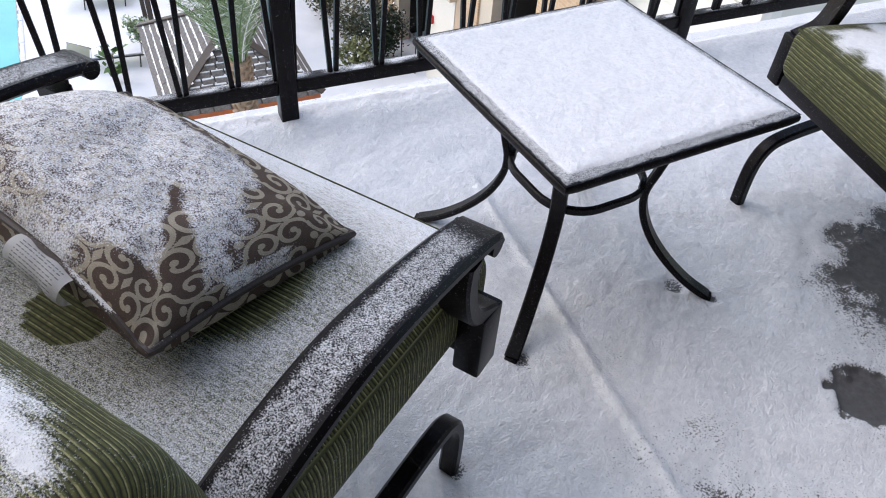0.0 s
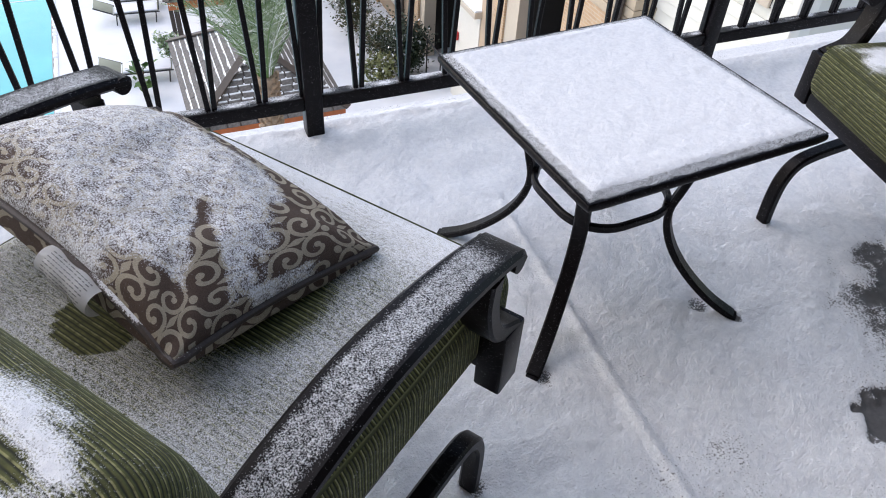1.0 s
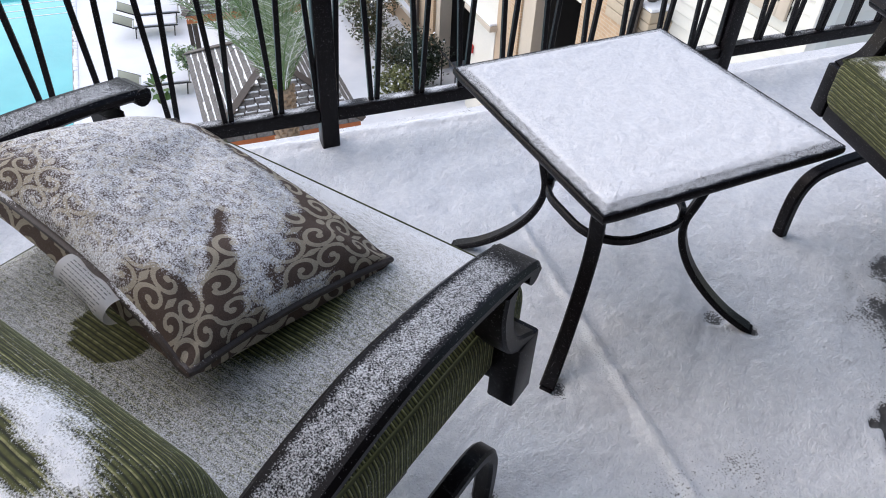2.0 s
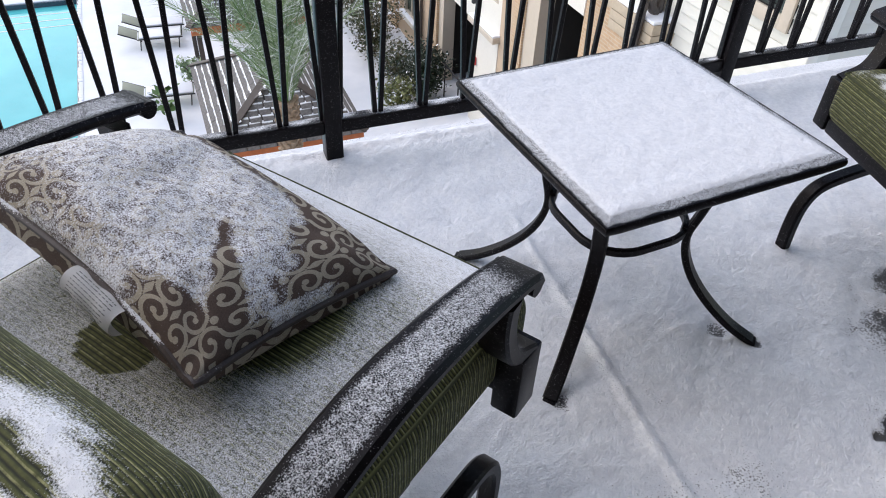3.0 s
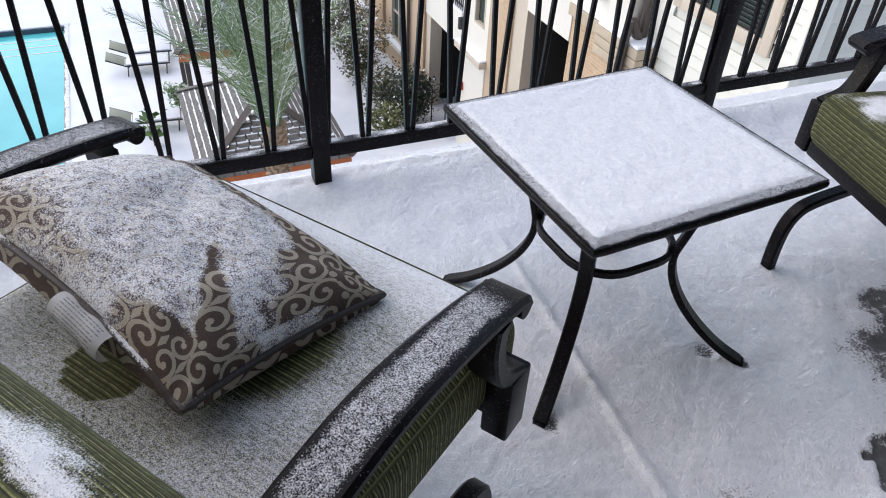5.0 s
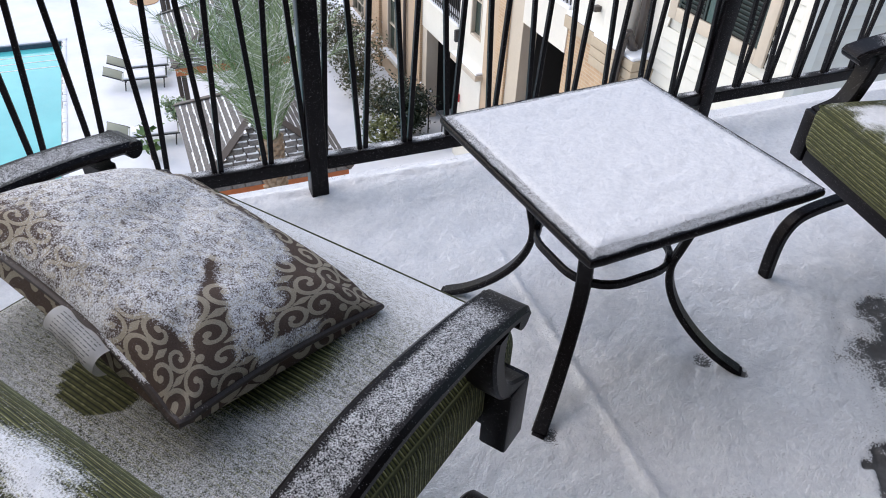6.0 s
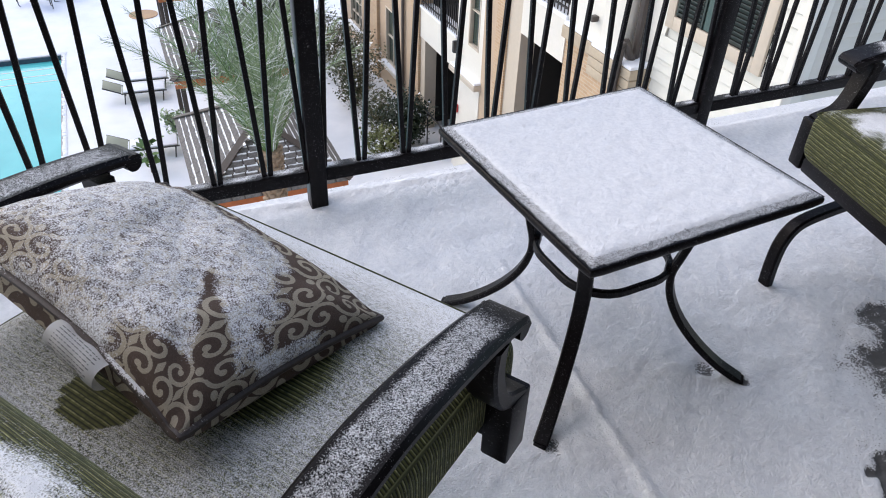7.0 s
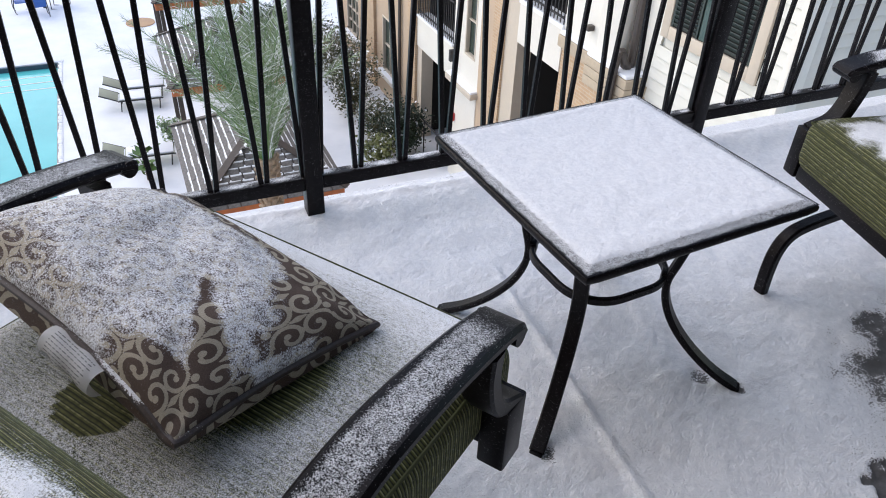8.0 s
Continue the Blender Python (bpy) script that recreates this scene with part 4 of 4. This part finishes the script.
wall("jamb", 11.2, 11.75, GROUND, TOP, M_CREAM, 0.0)
# second recessed bay
wall("balcony_front", 9.5, 11.2, -4.16, -3.34, M_WHITE, 0.02, label="white balcony front")
wall("ledge_snow", 9.5, 11.2, -3.34, -3.26, M_SNOW_FAR, 0.05, label="snow on the balcony edge")
part("balcony_floor", boxed(X + 0.35, X + 2.2, 9.5, 11.2, -3.7, -3.36), M_UNLIT, wing)
part("recess", boxed(X + 0.35, X + 2.2, 11.2, 11.4, GROUND, TOP), M_UNLIT, wing)
part("recess", boxed(X + 0.35, X + 2.2, 9.3, 9.5, GROUND, TOP), M_UNLIT, wing)
iron_rail(9.55, 11.15, -3.26)
# brick base with a stone ledge, white wall above
wall("brick_base", 6.95, 9.5, GROUND, -3.62, M_BRICK, 0.0, label="tan brick base wall")
wall("stone_ledge", 6.9, 9.5, -3.62, -3.40, M_STONE, 0.12, bevel=0.015)
wall("ledge_snow", 6.92, 9.48, -3.40, -3.32, M_SNOW_FAR, 0.10, label="snow on the ledge", bevel=0.025)
wall("wall", 6.95, 9.5, -3.32, TOP, M_WHITE, 0.0, label="white painted wall")
col = part("column", boxed(X - 0.28, X, 7.42, 8.05, -3.20, TOP, 0.01), M_WHITE, wing, "white square column on a stone base")
for k in range(3):
    part("stone_course", boxed(X - 0.42, X - 0.002, 6.92, 8.12, -3.74 + 0.165 * k, -3.585 + 0.165 * k, 0.012), M_STONE, col)
part("base_snow", boxed(X - 0.41, X - 0.004, 6.94, 8.10, -3.255, -3.19, 0.025), M_SNOW_FAR, col, "snow on the column base")
part("brick_pier", boxed(X - 0.36, X - 0.002, 6.98, 8.06, GROUND, -3.742), M_BRICK, col)
line = smooth_line([(X - 0.10, 7.30, TOP), (X - 0.10, 7.30, -2.9), (X - 0.24, 7.24, -3.12), (X - 0.50, 7.20, -3.35), (X - 0.50, 7.20, GROUND)], 30)
part("downpipe", rod(bmesh.new(), line, 0.075, 10), M_PIPE_LAP_SHADE, wing, "dark bronze downpipe")
part("hose_tap", boxed(X - 0.14, X, 8.55, 8.68, -3.05, -2.95, 0.02), M_PIPE_LAP_SHADE, wing)
# lap siding with a shuttered window
wall("siding_wall", 4.38, 6.95, GROUND, TOP, M_SIDING, -0.03, label="white lap siding wall")
W0, W1, WZ0, WZ1 = 4.78, 6.78, -2.50, -0.30
pw = finish(sweep(bmesh.new(), [Vector((0, 0, 0.1)), Vector((0, 1, 0.1))], 0.172, 0.026, (0.18, 0, 1), 0.003), False)
for k in range(26):
    z = -5.2 + 0.18 * k
    spans = [(4.40, 6.93)] if z + 0.19 < WZ0 or z > WZ1 else [(4.40, W0), (W1, 6.93)]
    for a, b in spans:
        part("siding_board", pw, M_SIDING, wing, "", Matrix.Translation((X - 0.002, a, z)) @ Matrix.Diagonal((1, b - a, 1, 1)))
part("corner_board", boxed(X - 0.05, X + 0.12, 4.33, 4.43, GROUND, TOP, 0.006), M_WHITE, wing)
sw = part("shuttered_window", boxed(X - 0.03, X - 0.012, W0, W1, WZ0, WZ1), M_UNLIT, wing, "cream-trimmed window with dark green louvred shutters")
for a in ((W0, W0 + 0.17, WZ0, WZ1), (W1 - 0.17, W1, WZ0, WZ1), (W0 + 0.17, W1 - 0.17, WZ0, WZ0 + 0.19), (W0 + 0.17, W1 - 0.17, WZ1 - 0.17, WZ1)):
    part("trim", boxed(X - 0.075, X - 0.031, *a, 0.008), M_CREAM, sw)
lou = finish(sweep(bmesh.new(), [Vector((0, 0, 0)), Vector((0, 1, 0))], 0.060, 0.012, (-0.6, 0, 1), 0.002), False)
for a, b in ((W0 + 0.18, W0 + 0.76), (W1 - 0.76, W1 - 0.18)):
    sh = part("shutter", boxed(X - 0.060, X - 0.032, a, a + 0.04, WZ0 + 0.20, WZ1 - 0.18), M_SHUTTER, sw, "dark green louvred shutter")
    part("stile", boxed(X - 0.060, X - 0.032, b - 0.04, b, WZ0 + 0.20, WZ1 - 0.18), M_SHUTTER, sh)
    for k in range(29):
        part("louvre", lou, M_SHUTTER, sh, "", Matrix.Translation((X - 0.052, a + 0.04, WZ0 + 0.24 + 0.062 * k)) @ Matrix.Diagonal((1, b - a - 0.08, 1, 1)))
part("pane", boxed(X - 0.040, X - 0.031, W0 + 0.77, W1 - 0.77, WZ0 + 0.20, WZ1 - 0.18), M_GLASS, sw)
# return wall of grey lap siding; a dark backing paints shadow lines between boards
part("return_wall", boxed(X + 0.36, 16.0, 4.44, 4.75, GROUND, TOP), M_PIPE_LAP_SHADE, wing, "dark backing of the grey lap siding, its gaps standing in for lap shadows", smooth=False)
pg = finish(sweep(bmesh.new(), [Vector((0, 0, 0.1)), Vector((1, 0, 0.1))], 0.170, 0.030, (0, 0.22, 1), 0.003), False)
for k in range(30):
    part("siding_board", pg, M_GREY_SIDING, wing, "", Matrix.Translation((X + 0.12, 4.43, -5.2 + 0.18 * k)) @ Matrix.Diagonal((8.8, 1, 1, 1)))

# ---- planting ----


def leaf(bm, p, d, n, length, width):
    d, n = d.normalized(), n.normalized()
    s = d.cross(n).normalized()
    pts = (p, p + d * length * 0.45 + s * width, p + d * length, p + d * length * 0.45 - s * width)
    vs = [bm.verts.new(q) for q in pts]
    bm.faces.new(vs)


def from_quads(name, verts, faces):
    me = bpy.data.meshes.new(name)
    me.from_pydata(verts, [], faces)
    return me


def shrub(x, y, z, r, h, mat, label, count, size, seed, stems=9):
    rng = random.Random(seed)
    b = thing("shrub", label, "shrub", "planting along the wing", m=pose(x, y, z))
    bm = bmesh.new()
    tips = []
    for k in range(stems):
        a, q = rng.uniform(0, 6.28), rng.uniform(0.3, 1)
        e = Vector((math.cos(a) * r * q * 0.85, math.sin(a) * r * q * 0.85, h * rng.uniform(0.65, 1.0) * (1 - 0.25 * q)))
        line = smooth_line([(0.04 * math.cos(a), 0.04 * math.sin(a), 0), (e.x * 0.35, e.y * 0.35, e.z * 0.5), tuple(e)], 6)
        rod(bm, line, 0.01, 5, radii=[0.018 * (1 - 0.8 * i / 6) for i in range(7)])
        tips += line[2:]
    part("stems", bm, M_TWIG, b)
    verts, faces = [], []
    for _ in range(count):
        c = rng.choice(tips)
        p = c + Vector((rng.gauss(0, 1), rng.gauss(0, 1), rng.gauss(0, 0.8))) * r * 0.24
        if p.z < 0.02:
            continue
        d = Vector((rng.uniform(-1, 1), rng.uniform(-1, 1), rng.uniform(-0.4, 0.9))).normalized()
        s = d.cross(Vector((rng.uniform(-1, 1), rng.uniform(-1, 1), 1))).normalized()
        L = size * rng.uniform(0.6, 1.3)
        i = len(verts)
        verts += [p, p + d * L * 0.5 + s * L * 0.28, p + d * L, p + d * L * 0.5 - s * L * 0.28]
        faces.append((i, i + 1, i + 2, i + 3))
    part("foliage", from_quads("foliage", verts, faces), mat, b)
    return b


shrub(5.55, 22.6, GROUND, 0.9, 1.9, M_SHRUB, "tall russet-green shrub flecked with snow", 3600, 0.10, 3)
shrub(5.65, 20.6, GROUND, 0.95, 2.2, M_SHRUB, "tall russet-green shrub flecked with snow", 4200, 0.10, 4)
shrub(5.60, 18.8, GROUND, 0.9, 2.0, M_SHRUB, "tall russet-green shrub flecked with snow", 4200, 0.10, 5)
shrub(5.7, 17.0, GROUND, 0.7, 1.3, M_SHRUB, "low russet-green shrub flecked with snow", 2600, 0.09, 6)
shrub(6.15, 15.7, GROUND, 0.75, 1.7, M_HEDGE, "dense dark green shrub beside the doorway", 5200, 0.10, 7)
shrub(5.3, 15.4, GROUND, 0.55, 0.8, M_GRASS, "pale green tuft of ornamental grass", 2400, 0.12, 8)
shrub(5.0, 25.2, GROUND, 1.0, 2.0, M_HEDGE, "dense dark green shrub beside the path", 4200, 0.11, 9)
shrub(3.6, 23.6, GROUND, 1.0, 2.2, M_HEDGE, "dense dark green shrub beside the path", 4200, 0.11, 12)
shrub(-0.75, 16.6, GROUND, 0.30, 1.1, M_BROAD, "broad-leaved green plant beside the pool deck", 34, 0.32, 10, 5)
shrub(0.1, 18.4, GROUND, 0.35, 0.9, M_PALM, "small green plant beside a cabana post", 500, 0.14, 11, 6)


def palm(x, y, z, top, seed, fronds, reach):
    rng = random.Random(seed)
    pm = thing("palm_tree", "date palm with grey-green arching fronds and a rough trunk", "tree", m=pose(x, y, z))
    h = top - z
    bm = bmesh.new()
    n = 30
    rod(bm, [Vector((0, 0, h * k / n)) for k in range(n + 1)], 0.14, 12, radii=[0.15 + 0.015 * (k % 2) + 0.02 * (k / n) for k in range(n + 1)])
    part("trunk", bm, M_BARK, pm)
    boot = bmesh.new()
    box(boot, -0.045, 0.045, -0.02, 0.03, -0.09, 0.07, 0.008)
    boot = finish(boot)
    for k in range(120):
        a, zz = k * 2.39996, h - 0.03 - 1.6 * k / 120
        part("leaf_base", boot, M_BARK, pm, "", Matrix.Translation((0.165 * math.cos(a), 0.165 * math.sin(a), zz)) @ Matrix.Rotation(a - math.pi / 2, 4, "Z") @ Matrix.Rotation(radians(-28), 4, "X"))
    verts, faces = [], []
    stems = bmesh.new()
    for k in range(fronds):
        a = k * 2.39996 + rng.uniform(-0.2, 0.2)
        q = (k + 0.5) / fronds
        lift = radians(88 - 24 * q + rng.uniform(-5, 5))
        L = reach * rng.uniform(0.85, 1.08)
        out = Vector((math.cos(a), math.sin(a), 0))
        pts = []
        p, el = Vector((0, 0, h - 0.05)) + out * 0.08, lift
        lean = Vector((-0.06, 0.05, 0))
        for i in range(13):
            pts.append(p.copy())
            p = p + (out * math.cos(el) + Vector((0, 0, math.sin(el))) + lean) * L / 12
            el -= radians(1.0 + 3.2 * q)
        rod(stems, pts, 0.012, 5, radii=[0.018 * (1 - 0.85 * i / 12) for i in range(13)])
        side = out.cross(Vector((0, 0, 1)))
        steps = 84
        for i in range(4, steps):
            s = i / steps * 12
            j = min(int(s), 11)
            b = pts[j].lerp(pts[j + 1], s - j)
            d = (pts[j + 1] - pts[j]).normalized()
            up = side.cross(d)
            ll = 0.44 * math.sin(math.pi * min(1.0, 0.12 + 0.86 * i / steps)) ** 0.7 + 0.05
            for sg in (-1, 1):
                dd = (d * rng.uniform(0.7, 1.1) + side * sg * rng.uniform(0.5, 0.9) + up * rng.uniform(-0.1, 0.4)).normalized()
                w = d * 0.0058
                e = b + dd * ll * rng.uniform(0.85, 1.1) - Vector((0, 0, rng.uniform(0.05, 0.28) * ll))
                m = b.lerp(e, 0.5) + up * 0.01
                t0 = len(verts)
                verts += [b - w, b + w, m + w * 1.1, m - w * 1.1, e]
                faces += [(t0, t0 + 1, t0 + 2, t0 + 3), (t0 + 3, t0 + 2, t0 + 4)]
    crown = part("crown", stems, M_BROAD, pm, "grey-green feathered fronds")
    tagged(part("foliage", from_quads("leaflets", verts, faces), M_PALM, crown), kind="stuff")
    return pm


palm(1.27, 9.25, GROUND, -4.85, 21, 38, 2.95)

# ---- cabanas ----


def cabana(m):
    """Hip-roofed poolside shelter; the origin is on the ground at the middle."""
    c = thing("cabana", "hip-roofed timber cabana with snowy grey shingles", "shelter", "poolside cabanas", m=m)
    hx, hy, ez, rise = 1.46, 1.90, 2.70, 0.85
    for sx in (-1, 1):
        for sy in (-1, 1):
            part("post", boxed(sx * (hx - 0.22) - 0.06, sx * (hx - 0.22) + 0.06, sy * (hy - 0.22) - 0.06, sy * (hy - 0.22) + 0.06, 0, ez - 0.22, 0.01), M_POST, c)
    for a in ((-hx + 0.05, hx - 0.05, -hy + 0.05, -hy + 0.12), (-hx + 0.05, hx - 0.05, hy - 0.12, hy - 0.05), (-hx + 0.05, -hx + 0.12, -hy + 0.12, hy - 0.12), (hx - 0.12, hx - 0.05, -hy + 0.12, hy - 0.12)):
        part("fascia", boxed(*a, ez - 0.22, ez - 0.02, 0.008), M_ORANGE, c, "orange-stained timber fascia")
    bm = bmesh.new()
    ridge = hy - hx
    base = [bm.verts.new(p) for p in ((-hx, -hy, ez), (hx, -hy, ez), (hx, hy, ez), (-hx, hy, ez))]
    r0, r1 = bm.verts.new((0, -ridge, ez + rise)), bm.verts.new((0, ridge, ez + rise))
    for f in ((base[0], base[1], r0), (base[1], base[2], r1, r0), (base[2], base[3], r1), (base[3], base[0], r0, r1), tuple(base[::-1])):
        bm.faces.new(f)
    roof = part("roof", bm, M_POST, c, "hip roof of dark shingles", smooth=False)
    sh = {}
    for w in (0.24, 0.32):
        for gap in (0.002, 0.014):
            sh[w, gap] = finish(box(bmesh.new(), -w / 2 + gap, w / 2 - gap, -0.03, 0.14, 0.0, 0.016, 0.0), False)
    rng = random.Random(4)
    slope = math.hypot(hx, rise)
    tilt = math.atan2(rise, hx)
    courses = 12
    for face, ang, half in ((0, 0.0, hx), (1, -math.pi / 2, hy), (2, math.pi / 2, hy)):
        for k in range(courses):
            t = k / courses
            reach = half - hx * t - 0.05
            x = -reach
            while x < reach - 0.08:
                w = rng.choice((0.24, 0.32))
                mm = Matrix.Rotation(ang, 4, "Z") @ Matrix.Translation((x + w / 2, -(hy if face == 0 else hx), ez)) @ Matrix.Rotation(tilt, 4, "X") @ Matrix.Translation((0, t * slope + 0.02, 0.006 + 0.006 * rng.random())) @ Matrix.Rotation(radians(-3.5), 4, "X")
                part("shingle", sh[w, 0.014 if face == 0 else 0.002], M_SHINGLE, roof, "", mm)
                x += w
    for sx in (-1, 1):
        for sy in (-1, 1):
            part("hip_cap", sweep(bmesh.new(), [Vector((sx * hx, sy * hy, ez + 0.03)), Vector((0, sy * ridge, ez + rise + 0.04))], 0.17, 0.035, Vector((sx, -sy, 0)), 0.008), M_POST, roof)
    part("ridge_cap", sweep(bmesh.new(), [Vector((0, -ridge, ez + rise + 0.04)), Vector((0, ridge, ez + rise + 0.04))], 0.17, 0.035, (1, 0, 0), 0.008), M_POST, roof)
    return c


cab = cabana(pose(1.45, 12.05, GROUND))
copy_thing(cab, pose(1.62, 17.85, GROUND))
copy_thing(cab, pose(1.85, 24.6, GROUND))

# ---- pool furniture ----


def sun_lounger(m):
    s = thing("sun_lounger", "snow-covered sling sun lounger with a raised back", "lounger", "poolside loungers", m=m)
    for y in (-0.32, 0.32):
        part("rail", rod(bmesh.new(), [Vector((-0.35, y, 0.34)), Vector((0.98, y, 0.34))], 0.02, 8), M_IRON, s)
        part("back_rail", rod(bmesh.new(), [Vector((-0.35, y, 0.36)), Vector((-0.86, y, 0.58))], 0.018, 8), M_IRON, s)
        for x in (-0.25, 0.88):
            part("leg", rod(bmesh.new(), [Vector((x, y, 0.34)), Vector((x - 0.05, y, 0.0))], 0.018, 8), M_IRON, s)
    part("seat_sling", boxed(-0.33, 0.95, -0.30, 0.30, 0.335, 0.35, 0.004), M_SLING, s)
    part("seat_snow", boxed(-0.30, 0.93, -0.29, 0.29, 0.35, 0.40, 0.02), M_SNOW_FAR, s, "snow on the seat")
    back = box(bmesh.new(), -0.55, 0, -0.30, 0.30, 0, 0.015, 0.004, Matrix.Translation((-0.35, 0, 0.36)) @ Matrix.Rotation(radians(24), 4, "Y"))
    part("back_sling", back, M_SLING, s)
    return s


sl = sun_lounger(pose(-0.85, 21.4, GROUND, 0, 0, -4))
copy_thing(sl, pose(-0.70, 22.3, GROUND, 0, 0, -4))
copy_thing(sl, pose(-0.9, 17.6, GROUND, 0, 0, -4))


def patio_chair(m):
    s = thing("patio_chair", "blue sling patio chair with a dark frame", "chair", "blue poolside chairs", m=m)
    for x in (-0.27, 0.27):
        part("side_frame", rod(bmesh.new(), smooth_line([(x, 0.30, 0.0), (x, 0.28, 0.40), (x, 0.26, 0.62), (x, -0.05, 0.64), (x, -0.28, 0.60), (x, -0.30, 0.0), (x, 0.30, 0.01)], 36), 0.018, 8), M_IRON, s)
    part("seat", boxed(-0.25, 0.25, -0.26, 0.26, 0.40, 0.42, 0.006), M_BLUE, s)
    part("backrest", box(bmesh.new(), -0.25, 0.25, -0.01, 0.01, 0.0, 0.55, 0.006, Matrix.Translation((0, -0.26, 0.42)) @ Matrix.Rotation(radians(14), 4, "X")), M_BLUE, s)
    return s


pc = patio_chair(pose(-4.25, 32.0, GROUND, 0, 0, -80))
copy_thing(pc, pose(-2.9, 32.2, GROUND, 0, 0, 80))
copy_thing(pc, pose(-3.6, 31.3, GROUND, 0, 0, 10))
tb = thing("patio_table", "round patio table with a snowy top", "table", m=pose(-3.5, 32.3, GROUND))
part("tabletop", rod(bmesh.new(), [Vector((0, 0, 0.70)), Vector((0, 0, 0.76))], 0.5, 24), M_SNOW_FAR, tb, "snowy top")
part("pedestal", rod(bmesh.new(), [Vector((0, 0, 0)), Vector((0, 0, 0.70))], 0.06, 10), M_IRON, tb)
# flat round tan disc lying on the paving
fp = thing("fire_bowl", "round tan stone disc on the courtyard paving", "paving", m=pose(0.0, 29.3, GROUND))
part("bowl", rod(bmesh.new(), [Vector((0, 0, 0)), Vector((0, 0, 0.03))], 0.55, 28), M_TAN, fp)
lp = thing("pole", "dark square lamp pole in the courtyard", "pole", m=pose(0.62, 27.6, GROUND))
part("shaft", boxed(-0.09, 0.09, -0.09, 0.09, 0, 3.6, 0.01), M_POST, lp)
part("base", boxed(-0.16, 0.16, -0.16, 0.16, 0, 0.08, 0.01), M_IRON, lp)
# own house below and beside the balcony
setting("wall_own", boxed(LEFT - 6, RIGHT + 1.5, BACK - 3, BACK - 0.26, GROUND, 6), M_STUCCO, "beige stucco wall of the house itself", "wall")
